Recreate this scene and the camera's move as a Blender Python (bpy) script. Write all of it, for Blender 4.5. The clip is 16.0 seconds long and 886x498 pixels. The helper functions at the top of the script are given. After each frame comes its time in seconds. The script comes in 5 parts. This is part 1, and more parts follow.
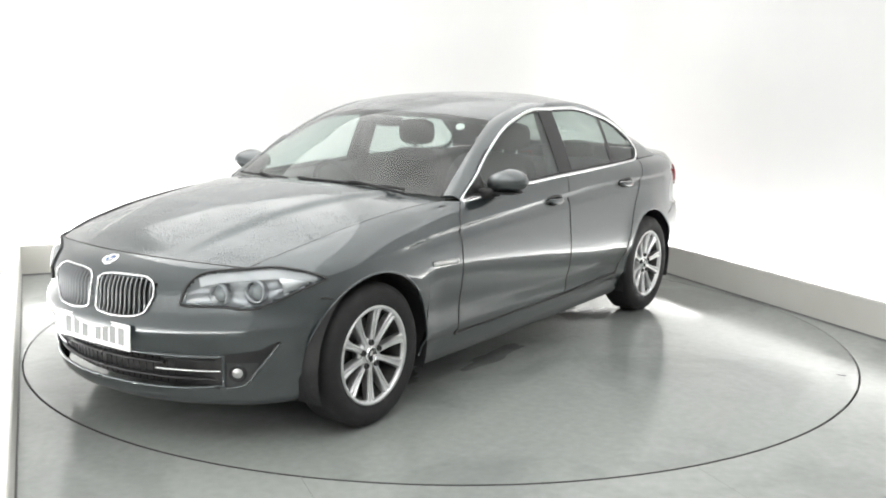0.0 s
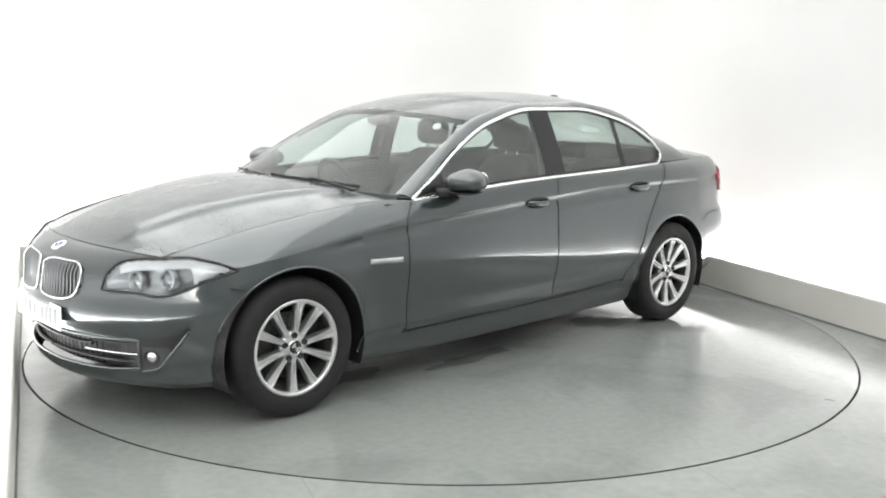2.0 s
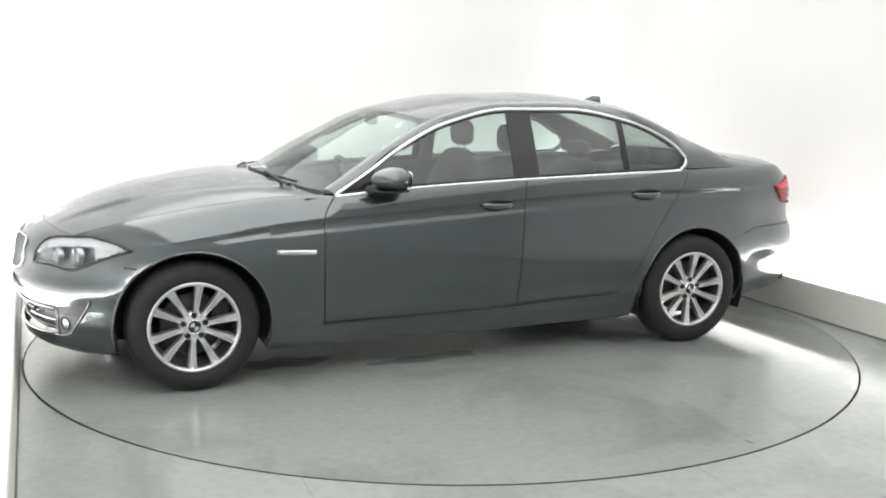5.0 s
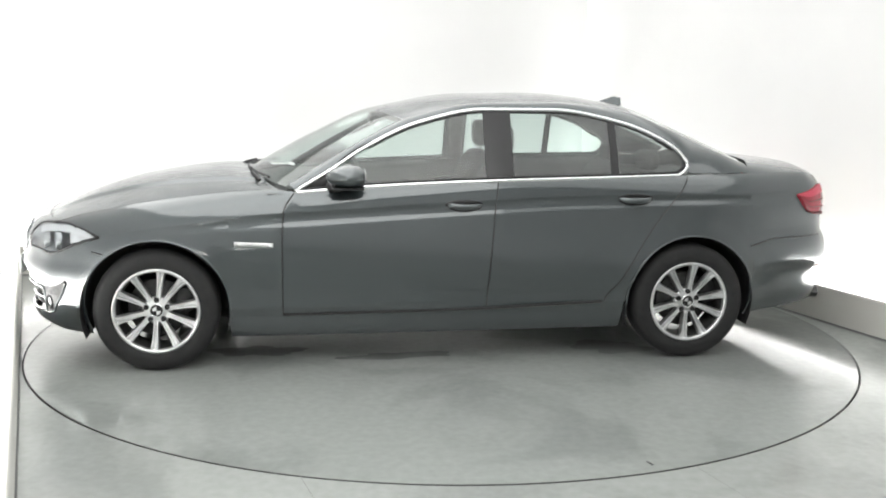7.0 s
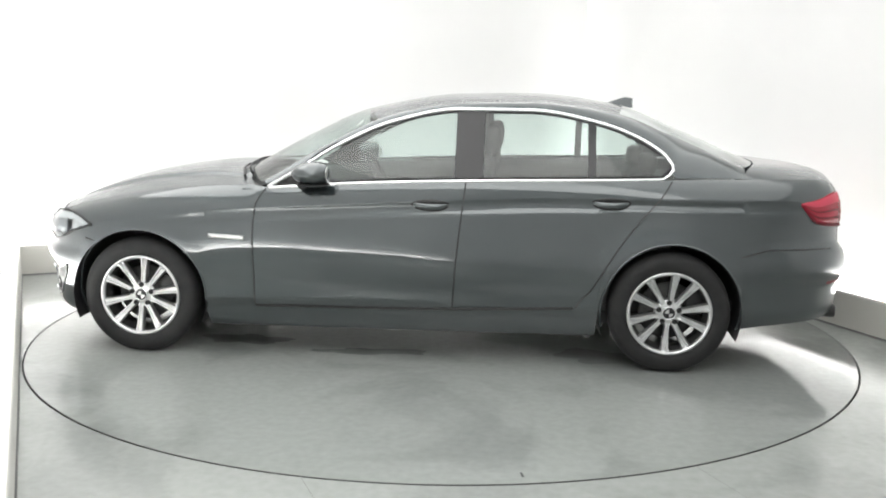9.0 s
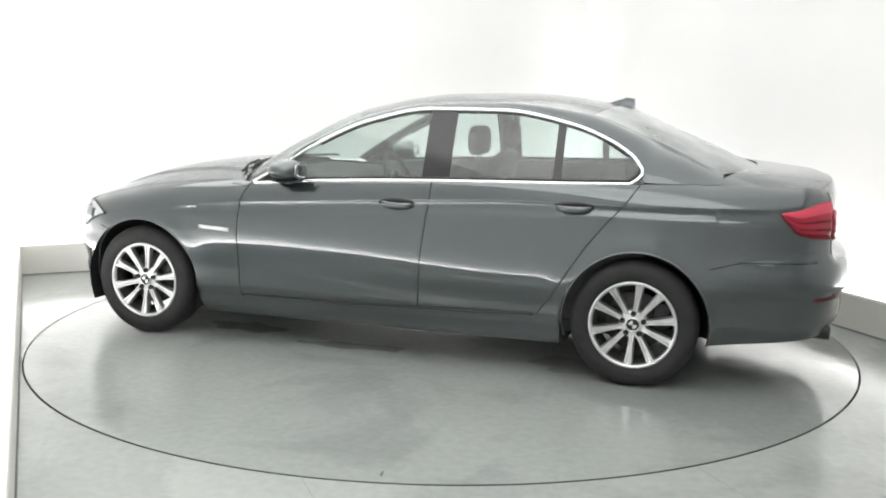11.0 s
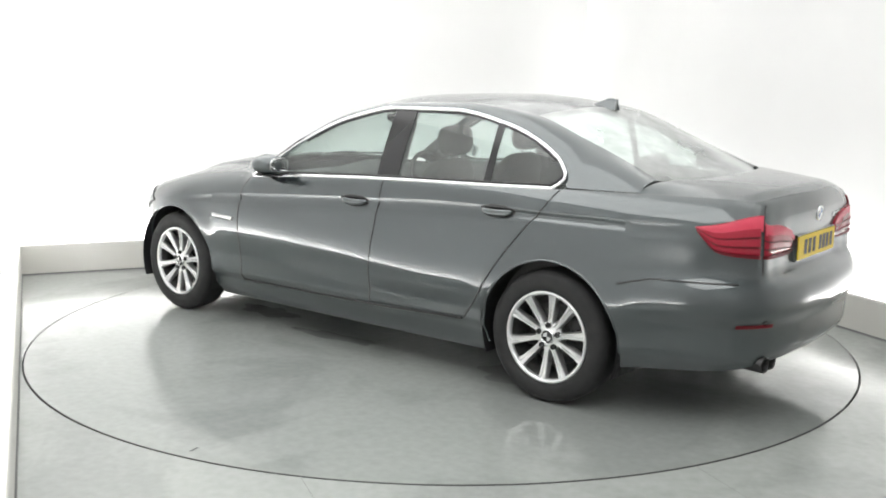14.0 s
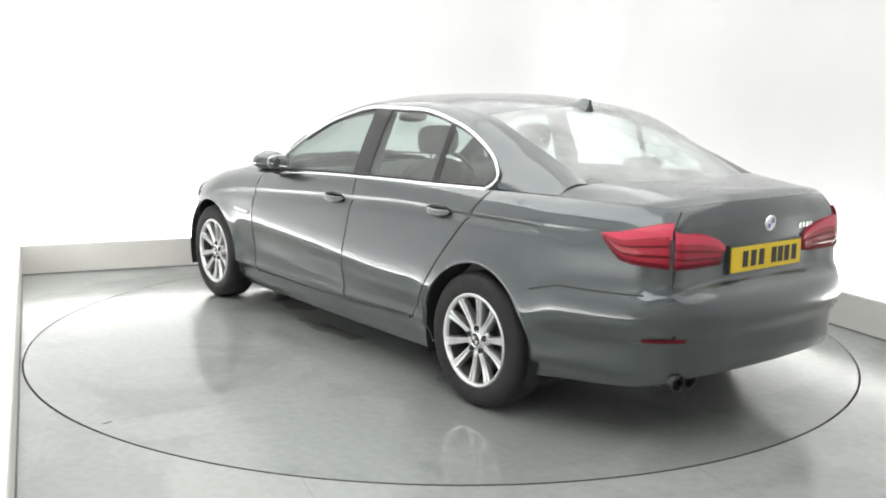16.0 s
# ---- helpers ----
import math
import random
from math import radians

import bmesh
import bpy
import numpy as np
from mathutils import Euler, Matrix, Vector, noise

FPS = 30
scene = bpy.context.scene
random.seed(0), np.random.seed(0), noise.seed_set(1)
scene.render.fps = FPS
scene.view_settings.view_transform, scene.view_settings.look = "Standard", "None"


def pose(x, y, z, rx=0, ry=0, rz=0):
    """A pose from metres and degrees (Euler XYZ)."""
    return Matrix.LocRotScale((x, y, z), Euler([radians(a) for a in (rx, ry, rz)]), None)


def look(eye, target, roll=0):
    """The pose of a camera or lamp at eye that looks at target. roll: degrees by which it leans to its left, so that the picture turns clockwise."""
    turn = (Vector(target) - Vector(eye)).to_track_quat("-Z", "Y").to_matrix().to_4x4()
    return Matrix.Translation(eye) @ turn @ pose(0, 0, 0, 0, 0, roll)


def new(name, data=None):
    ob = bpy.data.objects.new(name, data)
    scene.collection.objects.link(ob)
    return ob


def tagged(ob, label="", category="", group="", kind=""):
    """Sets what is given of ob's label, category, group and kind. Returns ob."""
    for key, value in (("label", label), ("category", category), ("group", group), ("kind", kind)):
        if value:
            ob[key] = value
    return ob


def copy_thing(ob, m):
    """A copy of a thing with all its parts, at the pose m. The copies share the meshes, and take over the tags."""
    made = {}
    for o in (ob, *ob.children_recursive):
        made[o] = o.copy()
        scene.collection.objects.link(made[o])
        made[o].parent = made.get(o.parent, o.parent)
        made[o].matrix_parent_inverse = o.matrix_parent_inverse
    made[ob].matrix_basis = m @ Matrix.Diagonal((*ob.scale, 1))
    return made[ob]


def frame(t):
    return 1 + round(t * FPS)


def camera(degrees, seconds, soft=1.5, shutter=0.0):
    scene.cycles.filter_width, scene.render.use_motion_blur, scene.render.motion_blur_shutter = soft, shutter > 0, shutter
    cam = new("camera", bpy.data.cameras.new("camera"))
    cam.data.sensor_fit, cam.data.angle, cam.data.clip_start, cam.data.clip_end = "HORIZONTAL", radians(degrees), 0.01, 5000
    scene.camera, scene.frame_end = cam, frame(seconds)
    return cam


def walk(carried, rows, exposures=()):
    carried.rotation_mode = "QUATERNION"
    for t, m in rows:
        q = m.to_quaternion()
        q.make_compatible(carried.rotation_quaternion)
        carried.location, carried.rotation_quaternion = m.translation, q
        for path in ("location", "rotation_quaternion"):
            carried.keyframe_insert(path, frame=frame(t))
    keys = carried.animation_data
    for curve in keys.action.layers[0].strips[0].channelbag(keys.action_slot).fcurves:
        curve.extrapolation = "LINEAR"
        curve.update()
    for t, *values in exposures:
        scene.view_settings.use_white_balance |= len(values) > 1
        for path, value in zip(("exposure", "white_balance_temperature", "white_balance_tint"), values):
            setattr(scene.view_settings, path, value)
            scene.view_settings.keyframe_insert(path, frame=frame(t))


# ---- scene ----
# camera: fixed on a stand in the corner of the photo booth
EYE = (0.0, -6.060, 1.553)
cam = camera(49.13, 16.0, soft=1.9)
CAM_POSE = look(EYE, (-0.00012, -5.0745, 1.3837), 0.913)
walk(cam, [(0.0, CAM_POSE), (16.0, CAM_POSE)])
scene.view_settings.exposure = 0.0

# ---- light: luminous ceiling of the booth ----
world = bpy.data.worlds.new("world")
scene.world = world
world.use_nodes = True
world.node_tree.nodes["Background"].inputs[0].default_value = (1, 1, 1, 1)
world.node_tree.nodes["Background"].inputs[1].default_value = 0.3

ROOM_TURN = radians(23.0)
RU = Vector((math.cos(ROOM_TURN), math.sin(ROOM_TURN), 0))
RW = Vector((-math.sin(ROOM_TURN), math.cos(ROOM_TURN), 0))
U0, U1, W0, W1, CEIL = -2.519, 2.512, -6.0, 2.637, 3.0
DISC_R = 2.475
CAR_X, CAR_Y = 0.176, -0.083


def room(u, w, z=0.0):
    return RU * u + RW * w + Vector((0, 0, z))


def ceiling_lamp(u, w, su, sw, power):
    data = bpy.data.lights.new("ceiling_lamp", "AREA")
    data.shape, data.size, data.size_y, data.energy = "RECTANGLE", su, sw, power
    data.color = (1.0, 1.0, 0.985)
    ob = new("ceiling_lamp", data)
    ob.matrix_world = Matrix.Translation(room(u, w, CEIL - 0.06)) @ Matrix.Rotation(ROOM_TURN, 4, "Z")
    return ob


LAMPS = [(u, w) for u in (-1.24, 1.24) for w in (-4.2, -1.5, 1.2)]
LAMP_POWER = dict(zip(LAMPS, (53, 48, 45, 18, 24, 25)))
for lu, lw in LAMPS:
    ceiling_lamp(lu, lw, 2.45, 2.66, LAMP_POWER[(lu, lw)])


def trough_lamp(a, c, inward, per_metre):
    """A strip light that lies hidden behind the skirting and washes the wall from below."""
    A, B, o = room(*a), room(*c), room(*inward)
    data = bpy.data.lights.new("trough_lamp", "AREA")
    length = (B - A).length
    data.shape, data.size, data.size_y, data.energy = "RECTANGLE", length, 0.05, per_metre * length
    data.color = (1.0, 1.0, 0.985)
    ob = new("trough_lamp", data)
    x = (B - A).normalized()
    z = -(Vector((0, 0, 1)) * 0.94 - o * 0.34).normalized()
    y = z.cross(x).normalized()
    m = Matrix((x, y, z)).transposed().to_4x4()
    mid = (A + B) / 2 - o * 0.035
    ob.matrix_world = Matrix.Translation((mid.x, mid.y, 0.11)) @ m
    return ob


TROUGH = 0.15
trough_lamp((U0, W1), (U1, W1), (0, -1), 12.5)
trough_lamp((U1, W1), (U1, -2.3), (-1, 0), 12)
trough_lamp((U0, W0 + 1.4), (U0, W1), (1, 0), 15)


# ---- materials ----
def material(name, colour, rough=0.5, metal=0.0, coat=0.0, coat_rough=0.03, spec=0.5):
    m = bpy.data.materials.new(name)
    m.use_nodes = True
    b = m.node_tree.nodes["Principled BSDF"]
    b.inputs["Base Color"].default_value = (*colour, 1)
    b.inputs["Roughness"].default_value = rough
    b.inputs["Metallic"].default_value = metal
    b.inputs["Coat Weight"].default_value = coat
    b.inputs["Coat Roughness"].default_value = coat_rough
    b.inputs["Specular IOR Level"].default_value = spec
    return m


def vary(m, scale, low, high, detail=4.0, rough=None, bump=0.0, bump_scale=None, stretch=(1, 1, 1)):
    """Noise between two colours, and if wanted in roughness and fine relief."""
    t = m.node_tree
    b = t.nodes["Principled BSDF"]
    co = t.nodes.new("ShaderNodeTexCoord")
    mp = t.nodes.new("ShaderNodeMapping")
    mp.inputs["Scale"].default_value = stretch
    n = t.nodes.new("ShaderNodeTexNoise")
    n.inputs["Scale"].default_value = scale
    n.inputs["Detail"].default_value = detail
    r = t.nodes.new("ShaderNodeValToRGB")
    r.color_ramp.elements[0].position, r.color_ramp.elements[1].position = 0.32, 0.68
    r.color_ramp.elements[0].color, r.color_ramp.elements[1].color = (*low, 1), (*high, 1)
    t.links.new(co.outputs["Object"], mp.inputs[0])
    t.links.new(mp.outputs[0], n.inputs["Vector"])
    t.links.new(n.outputs[0], r.inputs[0])
    t.links.new(r.outputs[0], b.inputs["Base Color"])
    if rough:
        k = t.nodes.new("ShaderNodeMapRange")
        k.inputs["From Min"].default_value, k.inputs["From Max"].default_value = 0.35, 0.65
        k.inputs["To Min"].default_value, k.inputs["To Max"].default_value = rough
        t.links.new(n.outputs[0], k.inputs[0])
        t.links.new(k.outputs[0], b.inputs["Roughness"])
    if bump:
        n2 = t.nodes.new("ShaderNodeTexNoise")
        n2.inputs["Scale"].default_value = bump_scale or scale * 6
        n2.inputs["Detail"].default_value = 3
        bp = t.nodes.new("ShaderNodeBump")
        bp.inputs["Strength"].default_value = bump
        bp.inputs["Distance"].default_value = 0.004
        t.links.new(mp.outputs[0], n2.inputs["Vector"])
        t.links.new(n2.outputs[0], bp.inputs["Height"])
        t.links.new(bp.outputs[0], b.inputs["Normal"])
    return m


def glass(name, tint, gloss_rough=0.02, ior=1.45, film=(0.0, 0.0), film_scale=3.0):
    """Thin pane: see-through tint, mirror gloss, and a film of dust and fine drops that scatters light."""
    m = bpy.data.materials.new(name)
    m.use_nodes = True
    t = m.node_tree
    t.nodes.clear()
    out = t.nodes.new("ShaderNodeOutputMaterial")
    tr = t.nodes.new("ShaderNodeBsdfTransparent")
    tr.inputs[0].default_value = (*tint, 1)
    gl = t.nodes.new("ShaderNodeBsdfGlossy")
    gl.inputs["Roughness"].default_value = gloss_rough
    fr = t.nodes.new("ShaderNodeLayerWeight")
    fr.inputs["Blend"].default_value = 0.5
    pw = t.nodes.new("ShaderNodeMath")
    pw.operation = "POWER"
    pw.inputs[1].default_value = 5.0
    ma = t.nodes.new("ShaderNodeMath")
    ma.operation = "MULTIPLY_ADD"
    f0 = 1.4 * ((ior - 1) / (ior + 1)) ** 2
    ma.inputs[1].default_value, ma.inputs[2].default_value = 1 - f0, f0
    mix = t.nodes.new("ShaderNodeMixShader")
    t.links.new(fr.outputs["Facing"], pw.inputs[0])
    t.links.new(pw.outputs[0], ma.inputs[0])
    t.links.new(ma.outputs[0], mix.inputs[0])
    t.links.new(tr.outputs[0], mix.inputs[1])
    t.links.new(gl.outputs[0], mix.inputs[2])
    last = mix
    if film[1] > 0:
        co = t.nodes.new("ShaderNodeTexCoord")
        n = t.nodes.new("ShaderNodeTexNoise")
        n.inputs["Scale"].default_value = film_scale
        n.inputs["Detail"].default_value = 6
        k = t.nodes.new("ShaderNodeMapRange")
        k.inputs["From Min"].default_value, k.inputs["From Max"].default_value = 0.35, 0.65
        k.inputs["To Min"].default_value, k.inputs["To Max"].default_value = film
        df = t.nodes.new("ShaderNodeBsdfDiffuse")
        df.inputs[0].default_value = (0.8, 0.82, 0.81, 1)
        last = t.nodes.new("ShaderNodeMixShader")
        t.links.new(co.outputs["Object"], n.inputs["Vector"])
        t.links.new(n.outputs[0], k.inputs[0])
        t.links.new(k.outputs[0], last.inputs[0])
        t.links.new(mix.outputs[0], last.inputs[1])
        t.links.new(df.outputs[0], last.inputs[2])
    t.links.new(last.outputs[0], out.inputs[0])
    return m


def beaded(m, strength=1.0):
    """Water beads as relief under the coat and fine flake in the base."""
    t = m.node_tree
    b = t.nodes["Principled BSDF"]
    co = t.nodes.new("ShaderNodeTexCoord")
    v = t.nodes.new("ShaderNodeTexVoronoi")
    v.inputs["Scale"].default_value = 95
    k = t.nodes.new("ShaderNodeMapRange")
    k.inputs["From Min"].default_value, k.inputs["From Max"].default_value = 0.05, 0.42
    k.inputs["To Min"].default_value, k.inputs["To Max"].default_value = 1.0, 0.0
    n = t.nodes.new("ShaderNodeTexNoise")
    n.inputs["Scale"].default_value = 5
    n.inputs["Detail"].default_value = 5
    kn = t.nodes.new("ShaderNodeMapRange")
    kn.inputs["From Min"].default_value, kn.inputs["From Max"].default_value = 0.42, 0.6
    mu = t.nodes.new("ShaderNodeMath")
    mu.operation = "MULTIPLY"
    bp = t.nodes.new("ShaderNodeBump")
    bp.inputs["Strength"].default_value = strength
    bp.inputs["Distance"].default_value = 0.004
    t.links.new(co.outputs["Object"], v.inputs["Vector"])
    t.links.new(co.outputs["Object"], n.inputs["Vector"])
    t.links.new(v.outputs["Distance"], k.inputs[0])
    t.links.new(n.outputs[0], kn.inputs[0])
    t.links.new(k.outputs[0], mu.inputs[0])
    t.links.new(kn.outputs[0], mu.inputs[1])
    t.links.new(mu.outputs[0], bp.inputs["Height"])
    t.links.new(bp.outputs[0], b.inputs["Coat Normal"])
    t.links.new(bp.outputs[0], b.inputs["Normal"])
    return m


def puddled(m, dry, wet, dry_rough, wet_rough, scale):
    """Resin floor with wet patches: darker and smoother where water lies."""
    t = m.node_tree
    b = t.nodes["Principled BSDF"]
    co = t.nodes.new("ShaderNodeTexCoord")
    n = t.nodes.new("ShaderNodeTexNoise")
    n.inputs["Scale"].default_value, n.inputs["Detail"].default_value, n.inputs["Roughness"].default_value = scale, 6, 0.55
    n.inputs["Distortion"].default_value = 0.6
    k = t.nodes.new("ShaderNodeMapRange")
    k.interpolation_type = "SMOOTHSTEP"
    k.inputs["From Min"].default_value, k.inputs["From Max"].default_value = 0.46, 0.60
    g = t.nodes.new("ShaderNodeTexNoise")
    g.inputs["Scale"].default_value, g.inputs["Detail"].default_value = 22, 8
    gr = t.nodes.new("ShaderNodeMapRange")
    gr.inputs["To Min"].default_value, gr.inputs["To Max"].default_value = 0.86, 1.14
    mx = t.nodes.new("ShaderNodeMix")
    mx.data_type = "RGBA"
    mx.inputs["A"].default_value, mx.inputs["B"].default_value = (*dry, 1), (*wet, 1)
    ml = t.nodes.new("ShaderNodeMix")
    ml.data_type, ml.blend_type = "RGBA", "MULTIPLY"
    ml.inputs["Factor"].default_value = 1.0
    kr = t.nodes.new("ShaderNodeMapRange")
    kr.inputs["To Min"].default_value, kr.inputs["To Max"].default_value = dry_rough, wet_rough
    L = t.links.new
    L(co.outputs["Object"], n.inputs["Vector"])
    L(co.outputs["Object"], g.inputs["Vector"])
    L(n.outputs[0], k.inputs[0])
    L(k.outputs[0], mx.inputs["Factor"])
    L(g.outputs[0], gr.inputs[0])
    L(mx.outputs["Result"], ml.inputs["A"])
    L(gr.outputs[0], ml.inputs["B"])
    L(ml.outputs["Result"], b.inputs["Base Color"])
    L(k.outputs[0], kr.inputs[0])
    L(kr.outputs[0], b.inputs["Roughness"])
    bp = t.nodes.new("ShaderNodeBump")
    bp.inputs["Strength"].default_value, bp.inputs["Distance"].default_value = 0.06, 0.003
    L(g.outputs[0], bp.inputs["Height"])
    L(bp.outputs[0], b.inputs["Normal"])
    return m


PAINT = material("metallic grey paint", (0.037, 0.049, 0.0525), 0.33, 0.65, 1.0, 0.05)
PAINT.node_tree.nodes["Principled BSDF"].inputs["Coat IOR"].default_value = 1.85
PAINT_WET = beaded(material("wet metallic grey paint", (0.037, 0.049, 0.0525), 0.36, 0.65, 1.0, 0.1), 0.8)
PAINT_WET.node_tree.nodes["Principled BSDF"].inputs["Coat IOR"].default_value = 1.62
WALL = vary(material("white painted wall", (0.76, 0.76, 0.755), 0.6), 0.6, (0.73, 0.73, 0.727), (0.79, 0.79, 0.785), 3, (0.5, 0.7), 0.08, 60)
SKIRT = vary(material("cream skirting", (0.6, 0.59, 0.55), 0.5), 1.5, (0.6, 0.59, 0.55), (0.66, 0.65, 0.62), 4, (0.4, 0.6))
FLOOR = puddled(material("grey resin floor", (0.2, 0.2, 0.2), spec=0.8), (0.298, 0.313, 0.300), (0.255, 0.268, 0.258), 0.26, 0.15, 0.9)
DISC = puddled(material("wet grey resin disc", (0.2, 0.2, 0.2), spec=0.85), (0.272, 0.288, 0.276), (0.222, 0.236, 0.226), 0.2, 0.08, 1.0)
CHROME = material("chrome", (0.86, 0.87, 0.88), 0.1, 1.0)
ALLOY = vary(material("silver alloy", (0.62, 0.625, 0.63), 0.36, 0.9, 0.5, 0.12), 18, (0.56, 0.565, 0.57), (0.68, 0.685, 0.69), 4, (0.3, 0.42))
ALLOY_IN = vary(material("dark alloy barrel", (0.07, 0.07, 0.07), 0.55, 0.6), 20, (0.045, 0.045, 0.044), (0.09, 0.09, 0.088), 4)
RUBBER = vary(material("tyre rubber", (0.02, 0.02, 0.021), 0.6), 14, (0.007, 0.007, 0.0075), (0.014, 0.014, 0.0145), 4, (0.65, 0.85))
BLACK = vary(material("black plastic", (0.012, 0.012, 0.013), 0.45), 40, (0.01, 0.01, 0.011), (0.016, 0.016, 0.017), 3, (0.4, 0.6))
GLOSS_BLACK = material("gloss black trim", (0.018, 0.018, 0.019), 0.16)
GLASS = glass("tinted car glass", (0.74, 0.82, 0.79), 0.02, 1.5, (0.05, 0.12), 2.5)
GLASS_MIST = glass("misted car glass", (0.76, 0.84, 0.81), 0.06, 1.6, (0.22, 0.46), 2.5)
GLASS_WET = glass("wet car glass", (0.72, 0.8, 0.77), 0.03, 1.5, (0.01, 0.06), 3.5)
SLAT = material("grille slat", (0.36, 0.37, 0.38), 0.28, 1.0)
STEEL_DARK = material("dark steel", (0.06, 0.062, 0.062), 0.45, 0.6)
# filler of the floor joints; also paints the shadow gap below the skirting
JOINT = material("grey joint filler and shadow gap", (0.11, 0.112, 0.11), 0.5)
PIPE = material("dark metal pipe", (0.05, 0.05, 0.05), 0.3, 0.9)
WATER = vary(material("rippled water", (0.16, 0.17, 0.164), 0.06, spec=0.6), 6, (0.15, 0.16, 0.154), (0.19, 0.202, 0.194), 3, None, 0.25, 12)
RED = material("red lamp lens", (0.31, 0.016, 0.034), 0.2, 0.0, 0.25, spec=0.35)
RED_DARK = material("dark red lamp rib", (0.11, 0.006, 0.012), 0.45, 0.0, 0.0, spec=0.2)
# lens red with a pinkish reflection mixed into the colour
RED_GLEAM = material("red lens paled by a painted gleam", (0.56, 0.06, 0.10), 0.25, 0.0, 0.15, spec=0.25)
REFLECTOR = material("lamp reflector", (0.33, 0.34, 0.35), 0.3, 0.75)
BROW = material("frosted light brow", (0.6, 0.61, 0.62), 0.4)
GREY_PLASTIC = material("dark grey plastic", (0.035, 0.037, 0.038), 0.4)
LENS = material("projector lens", (0.25, 0.27, 0.28), 0.05, 0.2, 1.0)
# black characters of the front plate, with the glare put into their colour
GLARED_BAR = material("black plate bar paled by glare", (0.15, 0.153, 0.156), 0.4)
# invented grey for the wall behind the camera, set by the car's reflections
UNSEEN_WALL = vary(material("grey of the unseen end wall", (0.55, 0.55, 0.55), 0.6), 0.6, (0.52, 0.52, 0.52), (0.60, 0.60, 0.595), 3, (0.5, 0.7), 0.08, 60)
WHITE = material("white plate", (0.8, 0.8, 0.79), 0.35)
YELLOW = material("yellow plate", (0.72, 0.52, 0.03), 0.5, spec=0.3)
BLUE = material("blue enamel", (0.08, 0.16, 0.35), 0.2)
CABIN = vary(material("dark grey cabin cloth", (0.05, 0.05, 0.05), 0.8), 9, (0.042, 0.043, 0.043), (0.056, 0.057, 0.056), 3)
CABIN_TRIM = vary(material("grey cabin plastic", (0.09, 0.09, 0.09), 0.55), 8, (0.07, 0.071, 0.07), (0.1, 0.1, 0.098), 3)
MIRROR = material("mirror glass", (0.6, 0.61, 0.61), 0.02, 1.0)
CLEAR = glass("clear lamp cover", (0.93, 0.95, 0.96), 0.02, 1.4)


# ---- mesh helpers ----
def curve(*pts):
    """Smooth function through (station, value) pairs."""
    a = sorted(pts)
    xs = np.array([p[0] for p in a], float)
    ys = np.array([p[1] for p in a], float)
    h = np.diff(xs)
    d = np.diff(ys) / h
    m = np.zeros(len(xs))
    m[0], m[-1] = d[0], d[-1]
    for i in range(1, len(xs) - 1):
        if d[i - 1] * d[i] > 0:
            w1, w2 = 2 * h[i] + h[i - 1], h[i] + 2 * h[i - 1]
            m[i] = (w1 + w2) / (w1 / d[i - 1] + w2 / d[i])

    def f(x):
        x = np.clip(np.asarray(x, float), xs[0], xs[-1])
        i = np.clip(np.searchsorted(xs, x) - 1, 0, len(h) - 1)
        t = (x - xs[i]) / h[i]
        return ((2 * t**3 - 3 * t**2 + 1) * ys[i] + (t**3 - 2 * t**2 + t) * h[i] * m[i]
                + (-2 * t**3 + 3 * t**2) * ys[i + 1] + (t**3 - t**2) * h[i] * m[i + 1])
    return f


def mesh_of(name, verts, faces, mat, normals=None, smooth=True):
    me = bpy.data.meshes.new(name)
    me.from_pydata([tuple(map(float, v)) for v in verts], [], [tuple(map(int, f)) for f in faces])
    me.materials.append(mat)
    if smooth:
        me.polygons.foreach_set("use_smooth", [True] * len(me.polygons))
        if normals is not None:
            me.normals_split_custom_set_from_vertices([tuple(map(float, n)) for n in normals])
    me.update()
    return me


def part_mesh(name, me, parent, label=""):
    ob = new(name, me)
    ob.parent = parent
    return tagged(ob, label)


def part(name, bm, mat, parent, label="", smooth=True):
    me = bpy.data.meshes.new(name)
    bm.to_mesh(me)
    bm.free()
    me.materials.append(mat)
    if smooth:
        me.polygons.foreach_set("use_smooth", [True] * len(me.polygons))
        me.set_sharp_from_angle(angle=radians(35))
    ob = new(name, me)
    if parent is not None:
        ob.parent = parent
    return tagged(ob, label)


def grid_faces(n, m, loop_n=False, loop_m=False):
    """Quads of an n x m grid of points, index i * m + j."""
    out = []
    for i in range(n if loop_n else n - 1):
        for j in range(m if loop_m else m - 1):
            a, b = i, (i + 1) % n
            c, d = j, (j + 1) % m
            out.append((a * m + c, b * m + c, b * m + d, a * m + d))
    return out


def box(bm, x0, x1, y0, y1, z0, z1, bevel=0.0):
    r = bmesh.ops.create_cube(bm, size=1)
    for v in r["verts"]:
        v.co = Vector(((x0 + x1) / 2 + v.co.x * (x1 - x0), (y0 + y1) / 2 + v.co.y * (y1 - y0), (z0 + z1) / 2 + v.co.z * (z1 - z0)))
    if bevel:
        es = list({e for v in r["verts"] for e in v.link_edges})
        bmesh.ops.bevel(bm, geom=es, offset=bevel, segments=3, affect="EDGES", profile=0.5)


